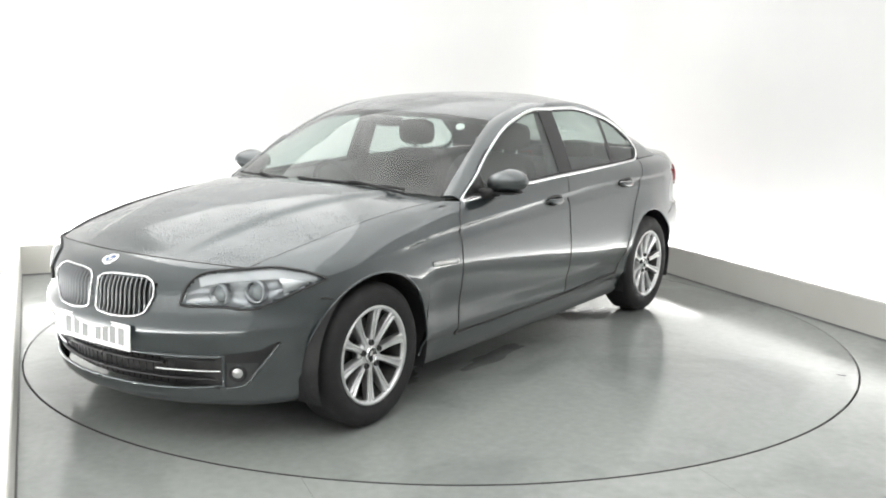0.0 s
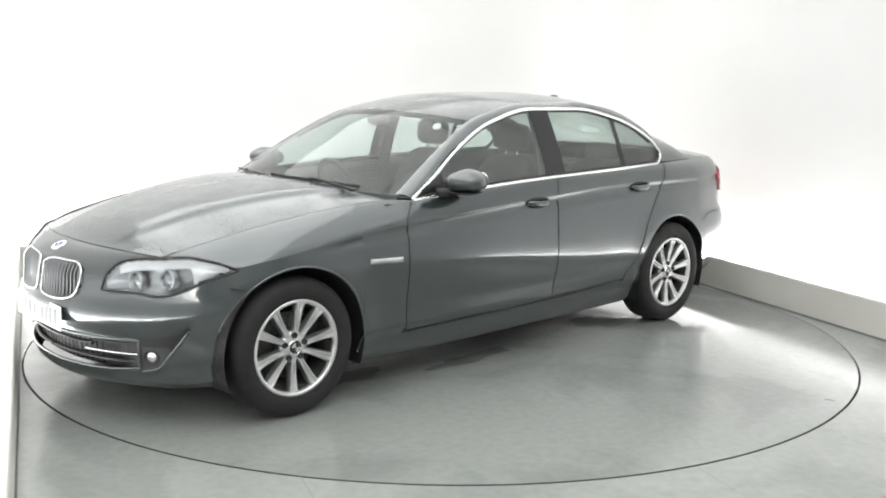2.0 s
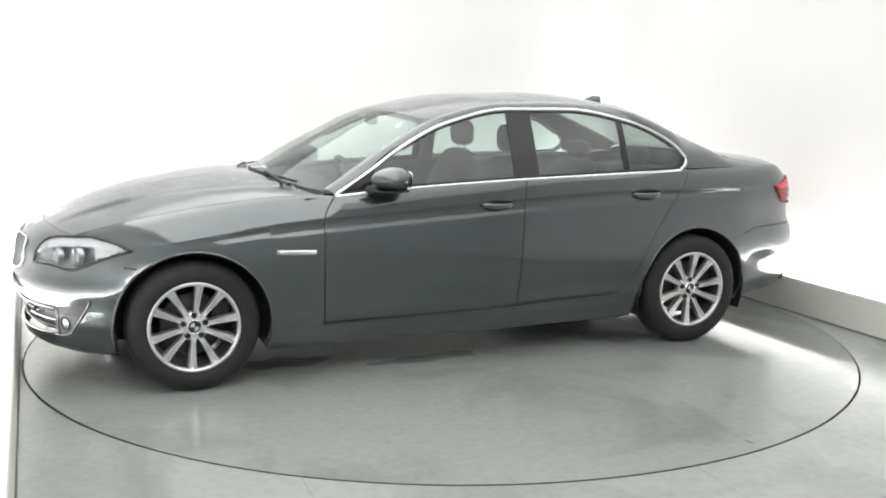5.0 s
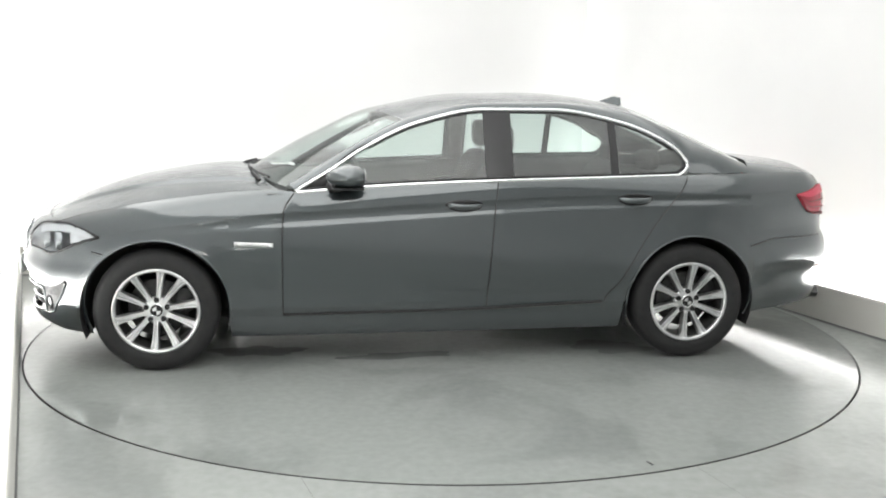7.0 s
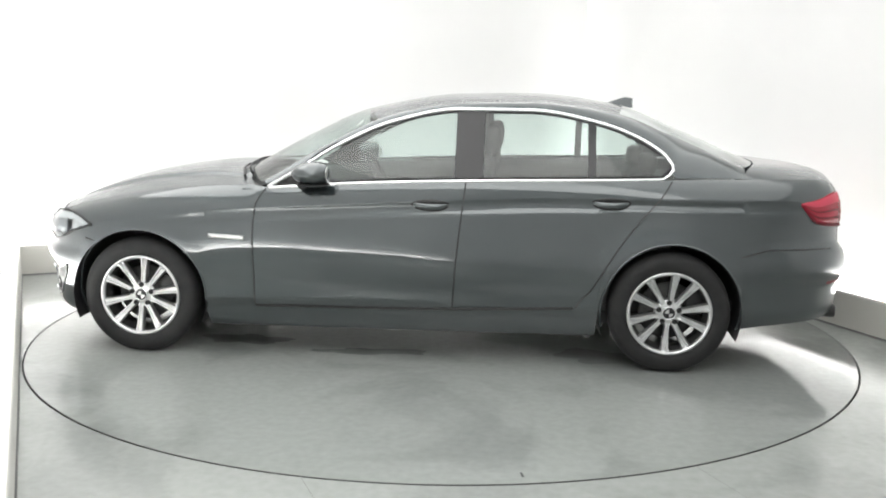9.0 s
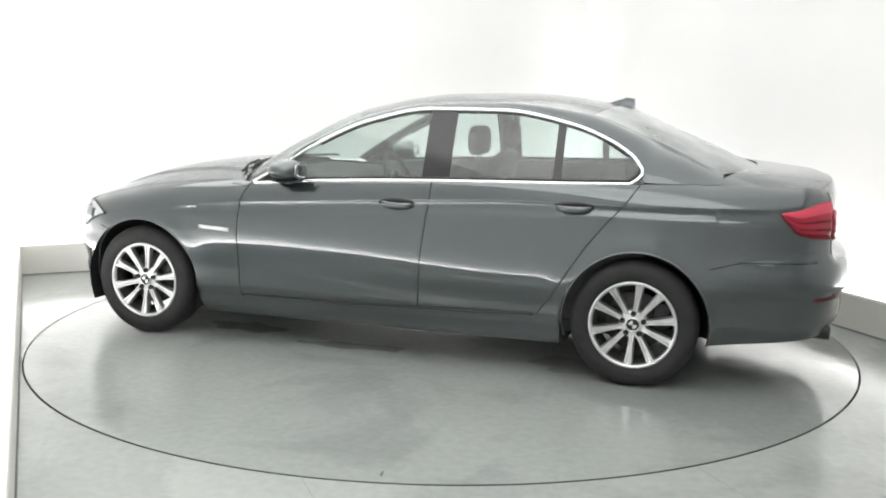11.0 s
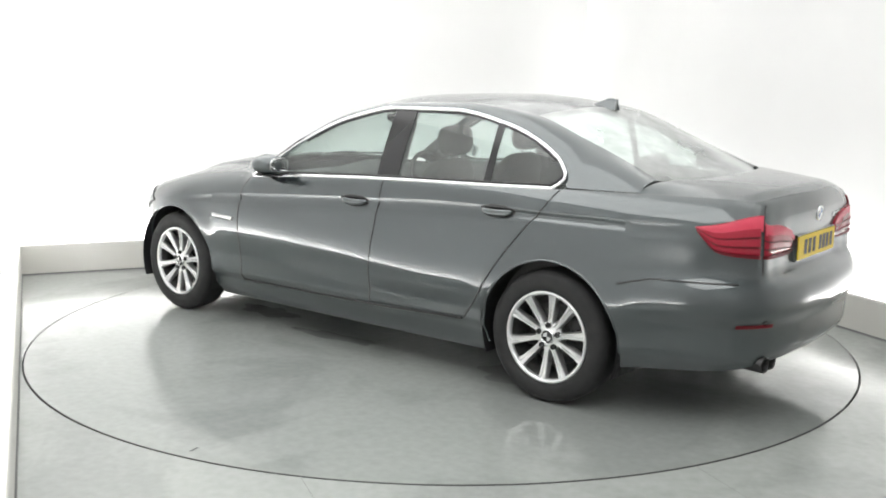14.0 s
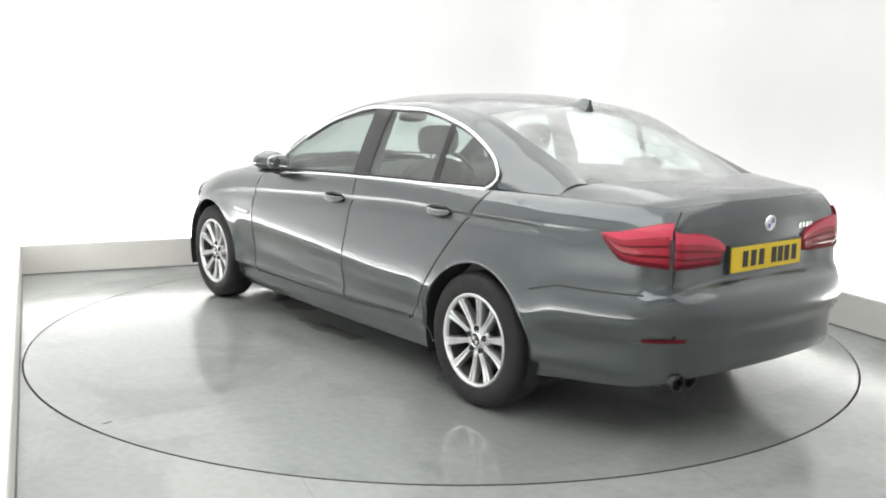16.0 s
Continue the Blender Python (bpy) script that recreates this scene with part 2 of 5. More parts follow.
def tube(pts, radius, sides=8, closed=False, flat=1.0, out=None):
    """A swept rod along points: verts, faces. out: fixed direction for its wide side."""
    P = [Vector(p) for p in pts]
    n = len(P)
    vs, fs = [], []
    for i, p in enumerate(P):
        a = P[(i - 1) % n] if closed or i else p
        b = P[(i + 1) % n] if closed or i < n - 1 else p
        d = (b - a).normalized()
        o = Vector(out) if out else Vector((0, 1, 0))
        s = d.cross(o)
        s = s.normalized() if s.length > 1e-4 else d.orthogonal().normalized()
        o = s.cross(d).normalized()
        for k in range(sides):
            g = 2 * math.pi * k / sides
            vs.append(p + s * math.cos(g) * radius + o * math.sin(g) * radius * flat)
    fs = grid_faces(n, sides, closed, True)
    if not closed:
        fs += [tuple(range(sides))[::-1], tuple((n - 1) * sides + k for k in range(sides))]
    return vs, fs


def lathe(profile, steps=64):
    """Turned about the y axis: profile of (radius, y)."""
    vs = [(r * math.cos(2 * math.pi * i / steps), y, r * math.sin(2 * math.pi * i / steps)) for i in range(steps) for r, y in profile]
    return vs, grid_faces(steps, len(profile), True, False)


# ---- the booth ----
def wall(name, a, b, label, inward, mat=None):
    """A wall 0.12 m thick from room point a to b, its inner face on that line."""
    A, B = room(*a), room(*b)
    o = -room(*inward) * 0.12
    vs = []
    for z in (-0.02, CEIL):
        for p in (A, B, B + o, A + o):
            vs.append((p.x, p.y, z))
    fs = [(0, 1, 5, 4), (1, 2, 6, 5), (2, 3, 7, 6), (3, 0, 4, 7), (4, 5, 6, 7), (3, 2, 1, 0)]
    ob = new(name, mesh_of(name, vs, fs, mat or WALL, smooth=False))
    return tagged(ob, label, "wall", kind="structure")


def skirting(name, a, b, inward):
    A, B, o = room(*a), room(*b), room(*inward)
    prof = [(-0.004, 0.0), (0.022, 0.0), (0.022, 0.231), (0.016, 0.240), (0.002, 0.241), (-0.004, 0.235)]
    vs = [((P + o * d).x, (P + o * d).y, z) for P in (A, B) for d, z in prof]
    n = len(prof)
    fs = [(i, (i + 1) % n, n + (i + 1) % n, n + i) for i in range(n)] + [tuple(range(n)), tuple(range(2 * n - 1, n - 1, -1))]
    ob = new(name, mesh_of(name, vs, fs, SKIRT, smooth=False))
    # low strip whose grey stands in for the shadow gap at the floor
    prof = [(0.022, 0.0), (0.031, 0.0), (0.029, 0.004), (0.0225, 0.011)]
    vs = [((P + o * d).x, (P + o * d).y, z) for P in (A, B) for d, z in prof]
    part_mesh("shadow_gap_strip", mesh_of("shadow_gap_strip", vs, [(i, (i + 1) % 4, 4 + (i + 1) % 4, 4 + i) for i in range(4)], JOINT, smooth=False), ob, "thin grey strip painted in for the shadow gap")
    return tagged(ob, "cream painted deep skirting board along the wall", "skirting", kind="structure")


def booth():
    g = TROUGH
    wall("wall_north", (U0 - g - 0.12, W1 + g), (U1 + g + 0.12, W1 + g), "plain brightly lit white back wall of a photo booth", (0, -1))
    wall("wall_east", (U1 + g, W1 + g), (U1 + g, W0), "plain brightly lit white side wall of a photo booth", (-1, 0))
    wall("wall_west", (U0 - g, W0), (U0 - g, W1 + g), "plain brightly lit white side wall of a photo booth", (1, 0))
    # added end wall out of view; its grey dims what the car reflects
    wall("wall_south", (U1 + g + 0.12, W0), (U0 - g - 0.12, W0), "unseen grey end wall, toned to dim reflections on the car", (0, 1), UNSEEN_WALL)
    skirting("baseboard_north", (U0, W1), (U1, W1), (0, -1))
    skirting("baseboard_east", (U1, W1), (U1, W0), (-1, 0))
    skirting("baseboard_west", (U0, W0), (U0, W1), (1, 0))
    bm = bmesh.new()
    box(bm, -0.5, 0.5, -0.5, 0.5, 0, 0.1)
    c = part("ceiling", bm, WALL, None, "plain white ceiling with light panels", smooth=False)
    c.matrix_world = Matrix.Translation(room((U0 + U1) / 2, (W0 + W1) / 2, CEIL)) @ Matrix.Rotation(ROOM_TURN, 4, "Z") @ Matrix.Diagonal((U1 - U0 + 0.54, W1 - W0 + 0.54, 1, 1))
    tagged(c, "", "ceiling", kind="structure")
    # floor with a round opening for the turntable
    n = 192
    vs, fs = [], []
    R = DISC_R + 0.007
    for i in range(n):
        g = 2 * math.pi * i / n
        d = RU * math.cos(g) + RW * math.sin(g)
        u, w = math.cos(g), math.sin(g)
        k = min([x for x in ((U1 + 0.2) / u if u > 1e-6 else 99, (U0 - 0.2) / u if u < -1e-6 else 99, (W1 + 0.2) / w if w > 1e-6 else 99, (W0 - 0.2) / w if w < -1e-6 else 99)])
        vs += [(d.x * R, d.y * R, -0.06), (d.x * R, d.y * R, -0.003), (d.x * (R + 0.003), d.y * (R + 0.003), 0.0), (d.x * k, d.y * k, 0.0)]
    fs = grid_faces(n, 4, True, False)
    corners = []
    for cu, cw in ((U0 - 0.2, W0 - 0.2), (U1 + 0.2, W0 - 0.2), (U1 + 0.2, W1 + 0.2), (U0 - 0.2, W1 + 0.2)):
        p = room(cu, cw)
        g = math.atan2(cw, cu) % (2 * math.pi)
        i = int(g / (2 * math.pi) * n)
        vs.append((p.x, p.y, 0.0))
        fs.append((i * 4 + 3, len(vs) - 1, ((i + 1) % n) * 4 + 3))
    ob = new("floor", mesh_of("floor", vs, fs, FLOOR, smooth=False))
    tagged(ob, "glossy pale grey resin floor round a turntable", "floor", kind="structure")
    # a filled joint that runs outwards from the turntable
    for a, c in (((-0.560, -2.40), (-0.30, -3.05)), ((1.059, -2.237), (1.285, -2.816))):
        A, B = Vector((*a, 0.0008)), Vector((*c, 0.0008))
        o = (B - A).cross(Vector((0, 0, 1))).normalized() * 0.0018
        vj = [A - o, A + o, B + o * 0.7, B - o * 0.7]
        j = part_mesh("floor_joint", mesh_of("floor_joint", vj, [(0, 1, 2, 3)], JOINT, smooth=False), ob)
    bm = bmesh.new()
    bmesh.ops.create_circle(bm, cap_ends=True, radius=DISC_R + 0.3, segments=64, matrix=Matrix.Translation((0, 0, -0.06)))
    tagged(part("turntable_pit", bm, BLACK, None, "dark pit under the turntable", smooth=False), "", "pit", kind="structure")


booth()


def turntable():
    prof = [(0.0, 0.0), (1.2, 0.0), (DISC_R - 0.003, 0.0), (DISC_R, -0.003), (DISC_R, -0.05)]
    n = 192
    vs = [(r * math.cos(2 * math.pi * i / n), r * math.sin(2 * math.pi * i / n), z) for i in range(n) for r, z in prof[1:]] + [(0, 0, 0)]
    m = len(prof) - 1
    fs = grid_faces(n, m, True, False) + [(len(vs) - 1, i * m, ((i + 1) % n) * m) for i in range(n)]
    ob = new("turntable", mesh_of("turntable", vs, fs, DISC, smooth=False))
    tagged(ob, "round wet grey resin turntable flush with the floor", "turntable")
    r0, r1 = DISC_R - 0.003, DISC_R + 0.001
    vs = [(r * math.cos(2 * math.pi * i / n), r * math.sin(2 * math.pi * i / n), z) for i in range(n) for r, z in ((r0, 0.0006), (r1 - 0.001, 0.001), (r1, -0.002), (r1, -0.045))]
    part_mesh("edge_ring", mesh_of("edge_ring", vs, grid_faces(n, 4, True, False), STEEL_DARK, smooth=False), ob, "dark steel edge ring")
    bm = bmesh.new()
    box(bm, -0.005, 0.005, 2.365, 2.41, 0.0, 0.0012)
    slot = part("lifting_slot", bm, STEEL_DARK, ob, "small dark slot", smooth=False)
    slot.matrix_basis = pose(0, 0, 0, 0, 0, 12.8)
    # shallow puddles that dripped off the car
    rnd = random.Random(5)
    for px, py, ra, rb in PUDDLES:
        m, ph = 40, rnd.uniform(0, 6)
        rim, mid = [], []
        for i in range(m):
            g = 2 * math.pi * i / m
            k = 1 + 0.22 * math.sin(2 * g + ph) + 0.16 * math.sin(5 * g + 2 * ph) + 0.08 * rnd.uniform(-1, 1)
            rim.append((px + ra * k * math.cos(g), py + rb * k * math.sin(g), 0.0004))
            mid.append((px + 0.7 * ra * k * math.cos(g), py + 0.7 * rb * k * math.sin(g), 0.0013))
        fp = [(i, (i + 1) % m, m + (i + 1) % m, m + i) for i in range(m)] + [tuple(range(m, 2 * m))]
        part_mesh("puddle", mesh_of("puddle", rim + mid, fp, WATER), ob, "shallow rippled puddle")
    return ob


PUDDLES = ((-0.95, 0.55, 0.24, 0.13), (1.15, 0.45, 0.22, 0.12), (0.35, 0.62, 0.30, 0.07))
TABLE = turntable()


# ---- the car: x forward from the middle of the wheelbase, y to its left, z up ----
car = tagged(new("car"), "dark metallic grey four-door saloon car, wet, on the turntable", "car")
WB, ARCH, HUB_Z = 1.484, 0.383, 0.3315
NOSE, TAIL, CORNER_F, CORNER_R = 2.63, -3.05, 2.03, -2.45
# plan of the widest line, by station: beyond the corners the stations run across nose and tail
OX = curve((2.73, 2.325), (2.63, 2.332), (2.53, 2.325), (2.42, 2.294), (2.30, 2.235), (2.18, 2.152), (2.08, 2.073), (2.03, 2.022), (1.9, 1.905), (1.7, 1.7), (0, 0), (-2.1, -2.1), (-2.3, -2.29), (-2.45, -2.408), (-2.6, -2.492), (-2.8, -2.545), (-3.05, -2.562), (-3.3, -2.545))
OY = curve((2.73, -0.14), (2.63, 0), (2.53, 0.14), (2.42, 0.30), (2.30, 0.46), (2.18, 0.60), (2.08, 0.705), (2.03, 0.75), (1.9, 0.82), (1.75, 0.868), (1.484, 0.905), (1.0, 0.915), (0.2, 0.92), (-0.6, 0.922), (-1.484, 0.922), (-1.8, 0.905), (-2.1, 0.85), (-2.3, 0.78), (-2.45, 0.695), (-2.6, 0.565), (-2.8, 0.32), (-3.05, 0), (-3.3, -0.32))
# upper edge of the body sides: hood edge, window sill, boot edge
EY = curve((2.03, 0.65), (1.8, 0.712), (1.484, 0.745), (1.0, 0.77), (0.85, 0.79), (0.72, 0.845), (-0.35, 0.845), (-1.08, 0.825), (-1.42, 0.80), (-1.6, 0.785), (-2.0, 0.725), (-2.3, 0.645), (-2.45, 0.575))
EZ = curve((2.03, 0.783), (1.8, 0.845), (1.484, 0.908), (1.0, 0.962), (0.85, 0.968), (0.72, 0.962), (0.33, 0.991), (-0.35, 1.022), (-1.08, 1.041), (-1.42, 1.05), (-1.6, 1.056), (-2.0, 1.060), (-2.3, 1.058), (-2.45, 1.044))
EDGE_BACK = curve((2.63, 0), (-2.05, 0), (-2.25, 0.012), (-2.45, 0.053), (-3.05, 0.053))
# crease of the body sides
CZ = curve((2.63, 0.68), (2.3, 0.68), (2.03, 0.695), (1.75, 0.74), (1.39, 0.792), (0.99, 0.833), (0.52, 0.864), (-0.34, 0.914), (-0.88, 0.939), (-1.3, 0.942), (-2.1, 0.944), (-2.45, 0.945), (-2.7, 0.965), (-3.05, 0.975))
BOTTOM = curve((2.63, 0.20), (2.2, 0.19), (1.9, 0.185), (1.7, 0.175), (1.0, 0.163), (-1.0, 0.18), (-1.8, 0.24), (-2.2, 0.268), (-2.45, 0.29), (-2.6, 0.315), (-3.05, 0.325))
SIDE = curve((0.15, 0.12), (0.20, 0.084), (0.26, 0.062), (0.30, 0.052), (0.325, 0.026), (0.36, 0.024), (0.42, 0.024), (0.52, 0.010), (0.60, 0.001), (0.64, 0.0), (0.70, 0.005), (0.78, 0.017), (0.88, 0.032), (1.05, 0.055))
SHIFT = curve((2.63, -0.02), (0.9, -0.02), (0.2, 0.02), (-0.9, 0.10), (-1.5, 0.10), (-3.05, 0.1))
CREASE = curve((2.63, 0), (1.45, 0), (0.9, 1), (-1.9, 1), (-2.1, 0.8), (-2.22, 0), (-3.05, 0))
NOSE_P = curve((0.18, 0.10), (0.21, 0.06), (0.25, 0.048), (0.36, 0.042), (0.43, 0.03), (0.48, 0.010), (0.52, 0.0), (0.545, 0.004), (0.575, 0.022), (0.60, 0.028), (0.70, 0.034))
TAIL_P = curve((0.28, 0.10), (0.33, 0.06), (0.36, 0.036), (0.42, 0.03), (0.47, 0.028), (0.51, 0.022), (0.535, 0.002), (0.60, 0.0), (0.655, 0.014), (0.685, 0.04), (0.70, 0.088), (0.715, 0.108), (0.80, 0.114), (0.90, 0.108), (0.96, 0.101), (1.0, 0.098))
CORNER_P = curve((0.22, 0.12), (0.28, 0.07), (0.34, 0.042), (0.46, 0.034), (0.50, 0.026), (0.53, 0.002), (0.58, -0.004), (0.64, 0.004), (0.69, 0.022), (0.72, 0.036), (0.78, 0.042), (0.86, 0.045), (0.93, 0.052), (1.0, 0.07))
WN = curve((2.63, 1), (2.2, 1), (1.95, 0.55), (1.7, 0), (-3.05, 0))
WT = curve((2.63, 0), (-2.50, 0), (-2.66, 0.6), (-2.80, 1), (-3.05, 1))
WC = curve((2.63, 0), (-1.75, 0), (-2.15, 1), (-3.05, 1))


def edge_point(k):
    """The upper edge of the body side at station k."""
    if k > CORNER_F:
        t = (NOSE - k) / (NOSE - CORNER_F)
        return np.array((2.022 + 0.133 * (1 - t * t), 0.65 * t, 0.783 + 0.014 * (1 - t * t)))
    if k < CORNER_R:
        t = (k - TAIL) / (CORNER_R - TAIL)
        return np.array((-2.355 - 0.08 * (1 - t * t), 0.575 * t, 1.044 + 0.022 * (1 - t * t)))
    return np.array((OX(k) + EDGE_BACK(k), EY(k), EZ(k)), float)


def plan_normal(k):
    h = 0.004
    a, b = min(k + h, NOSE), max(k - h, TAIL)
    dx, dy = OX(b) - OX(a), OY(b) - OY(a)
    n = np.array((dy, -dx, 0.0))
    n /= np.linalg.norm(n)
    if abs(k - NOSE) < 1e-6:
        n = np.array((1.0, 0, 0))
    if abs(k - TAIL) < 1e-6:
        n = np.array((-1.0, 0, 0))
    if n[1] < -1e-6 or (k > 2.2 and n[0] < 0) or (k < -2.6 and n[0] > 0):
        n = -n
    return n


def low_edge(k):
    z = float(BOTTOM(k))
    x = float(OX(k))
    for c in (WB, -WB):
        d = abs(x - c)
        if d < ARCH and CORNER_R < k < CORNER_F:
            z = max(z, HUB_Z + math.sqrt(max(ARCH**2 - d * d, 0)))
    return z


def below_crease(k, z):
    n = plan_normal(k)
    wn, wt, wc = float(WN(k)), float(WT(k)), float(WC(k))
    u = min(max((z - 0.36) / 0.14, 0), 1)
    zs = z + float(SHIFT(k)) * u * u * (3 - 2 * u)
    side = float(SIDE(zs)) * (1 - wc) + float(CORNER_P(z)) * wc
    inset = (side * (1 - wt) + float(TAIL_P(z)) * wt) * (1 - wn) + float(NOSE_P(z)) * wn
    p = np.array((OX(k), OY(k), 0.0)) - n * inset
    # undercut below the crease of the sides
    p = p - n * 0.014 * float(CREASE(k)) * math.exp(-((float(CZ(k)) - z - 0.026) / 0.018) ** 2)
    # flare at the wheel arches
    for c in (WB, -WB):
        r = math.hypot(float(OX(k)) - c, z - HUB_Z)
        if CORNER_R < k < CORNER_F and z > 0.2:
            p = p + n * 0.013 * math.exp(-(max(r - ARCH, 0.0) / 0.085) ** 2)
    p[2] = z
    return p


def side_point(k, z):
    """A point of the body side at station k and height z."""
    zc = float(CZ(k))
    if z <= zc:
        return below_crease(k, z)
    a = below_crease(k, zc)
    e = edge_point(k)
    c = a + (e - a) * np.array((0.28, 0.28, 0.0))
    c[2] = a[2] + (e[2] - a[2]) * 0.74
    lo, hi = 0.0, 1.0
    for _ in range(26):
        t = (lo + hi) / 2
        if (1 - t)**2 * a[2] + 2 * t * (1 - t) * c[2] + t * t * e[2] < z:
            lo = t
        else:
            hi = t
    return (1 - t)**2 * a + 2 * t * (1 - t) * c + t * t * e


def side_frame(k, z):
    """Point and outward normal."""
    p = side_point(k, z)
    dk = side_point(min(k + 0.006, NOSE), z) - side_point(max(k - 0.006, TAIL), z)
    z1, z0 = min(z + 0.006, float(edge_point(k)[2]) - 1e-4), z - 0.006
    dz = side_point(k, z1) - side_point(k, z0)
    n = np.cross(dk, dz)
    n /= np.linalg.norm(n) + 1e-12
    if n @ plan_normal(k) < 0:
        n = -n
    return p, n


def station_at_y(y, front=True):
    """Station across the nose or tail whose plan lies at that y."""
    ks = np.linspace(NOSE, CORNER_F - 0.1, 300) if front else np.linspace(TAIL, CORNER_R + 0.1, 300)
    return float(np.interp(y, OY(ks), ks))


STATIONS = list(np.arange(NOSE, TAIL, -0.014)) + [TAIL]
for c in (WB, -WB):
    STATIONS += [c + s * ARCH * q for s in (-1, 1) for q in (1.0, 0.9995, 0.996, 0.985, 0.968, 0.945)]
STATIONS = sorted(set(round(float(k), 5) for k in STATIONS), reverse=True)
ROWS_LOW, ROWS_UP = 26, 14


def build_shell():
    cols = []
    for k in STATIONS:
        z0, zc, ze = low_edge(k), float(CZ(k)), float(edge_point(k)[2])
        zs = list(np.linspace(z0, zc, ROWS_LOW)) + list(zc + (ze - 0.0004 - zc) * (np.linspace(0, 1, ROWS_UP + 1)[1:] ** 0.85))
        col = [side_point(k, z) for z in zs]
        cols.append(col)
    return np.array(cols)


SHELL = build_shell()


def grid_normals(P):
    du = np.gradient(P, axis=0)
    dv = np.gradient(P, axis=1)
    n = np.cross(du, dv)
    n /= np.linalg.norm(n, axis=2, keepdims=True) + 1e-12
    return n


SHELL_N = grid_normals(SHELL)
if SHELL_N[len(STATIONS) // 2, 20, 1] < 0:
    SHELL_N = -SHELL_N
SHELL_N[0, :, 1] = SHELL_N[-1, :, 1] = 0
# beside the wheel arches the columns lean, so the normals come from the surface itself
for i, k in enumerate(STATIONS):
    if any(0.70 * ARCH < abs(float(OX(k)) - c) < 1.06 * ARCH for c in (WB, -WB)):
        for j in range(SHELL.shape[1]):
            SHELL_N[i, j] = side_frame(k, SHELL[i, j, 2])[1]
SHELL_N /= np.linalg.norm(SHELL_N, axis=2, keepdims=True)


def sub_mesh(name, P, N, keep, mat, mirror=False, both=False):
    """The kept quads of a grid as a mesh, mirrored if asked."""
    n, m = P.shape[:2]
    vs, fs, ns, ids = [], [], [], {}

    def add(i, j, s):
        key = (i, j, s)
        if key not in ids:
            ids[key] = len(vs)
            p, q = P[i, j], N[i, j]
            vs.append((p[0], p[1] * s, p[2]))
            ns.append((q[0], q[1] * s, q[2]))
        return ids[key]
    for s in ((1, -1) if both else ((-1,) if mirror else (1,))):
        for i in range(n - 1):
            for j in range(m - 1):
                if keep[i, j]:
                    q = [add(i, j, s), add(i + 1, j, s), add(i + 1, j + 1, s), add(i, j + 1, s)]
                    # wind the face along its normal
                    a, b, c = (np.array(vs[x]) for x in q[:3])
                    if np.cross(b - a, c - a) @ np.array(ns[q[0]]) < 0:
                        q.reverse()
                    fs.append(q)
    return mesh_of(name, vs, fs, mat, ns)


# faces of the shell, by panel
FX = np.array(STATIONS)
KC = ((FX[:-1] + FX[1:]) / 2)[:, None] * np.ones((1, SHELL.shape[1] - 1))
PC = (SHELL[:-1, :-1] + SHELL[1:, :-1] + SHELL[1:, 1:] + SHELL[:-1, 1:]) / 4
XC, YC, ZC = PC[..., 0], PC[..., 1], PC[..., 2]
REAR_CUT = curve((0.30, -0.955), (0.36, -0.975), (0.45, -1.045), (0.55, -1.105), (0.68, -1.185), (0.835, -1.30), (0.95, -1.40), (1.06, -1.475))
FRONT_CUT = curve((0.28, 0.822), (0.64, 0.824), (0.86, 0.815), (0.97, 0.75))
MID_CUT = curve((0.28, -0.295), (0.6, -0.315), (0.9, -0.345), (1.03, -0.36))
DOOR_Z = curve((1.2, 0.272), (0.82, 0.295), (0.2, 0.306), (-0.3, 0.318), (-0.75, 0.335), (-1.1, 0.35))

HEAD_HI = curve((2.300, 0.640), (2.28, 0.700), (2.225, 0.752), (2.15, 0.768), (2.06, 0.777), (1.95, 0.783), (1.86, 0.766), (1.765, 0.727))
HEAD_LO = curve((2.300, 0.630), (2.27, 0.626), (2.17, 0.628), (2.085, 0.617), (2.02, 0.634), (1.95, 0.663), (1.86, 0.696), (1.765, 0.725))
HEAD_K = (1.765, 2.300)
TAIL_HI = curve((-2.19, 0.938), (-2.3, 0.960), (-2.45, 0.994), (-2.52, 1.000), (-2.535, 0.964), (-2.68, 0.944), (-2.77, 0.914), (-2.81, 0.880))
TAIL_LO = curve((-2.19, 0.926), (-2.235, 0.875), (-2.285, 0.830), (-2.36, 0.814), (-2.45, 0.806), (-2.6, 0.796), (-2.77, 0.794), (-2.81, 0.812))
TAIL_K = (-2.81, -2.19)
head_zone = (KC > HEAD_K[0] + 0.02) & (KC < HEAD_K[1] - 0.015) & (ZC < HEAD_HI(KC) - 0.006) & (ZC > HEAD_LO(KC) + 0.006)


KID_HI = curve((0.02, 0.70), (0.05, 0.718), (0.15, 0.728), (0.28, 0.728), (0.335, 0.712), (0.35, 0.685))
KID_LO = curve((0.02, 0.585), (0.05, 0.566), (0.15, 0.558), (0.24, 0.562), (0.30, 0.585), (0.35, 0.665))
kid_zone = (KC > 2.3) & (YC > 0.035) & (YC < 0.335) & (ZC < KID_HI(YC) - 0.006) & (ZC > KID_LO(YC) + 0.006)
INT_HI = curve((0.0, 0.41), (0.35, 0.41), (0.55, 0.412), (0.66, 0.415))
INT_LO = curve((0.0, 0.262), (0.4, 0.266), (0.55, 0.276), (0.62, 0.288), (0.66, 0.305))
SCOOP_LO = curve((2.165, 0.270), (2.10, 0.288), (2.05, 0.358), (2.01, 0.415), (1.97, 0.476))
SCOOP_HI = curve((2.165, 0.424), (2.06, 0.442), (1.97, 0.486))
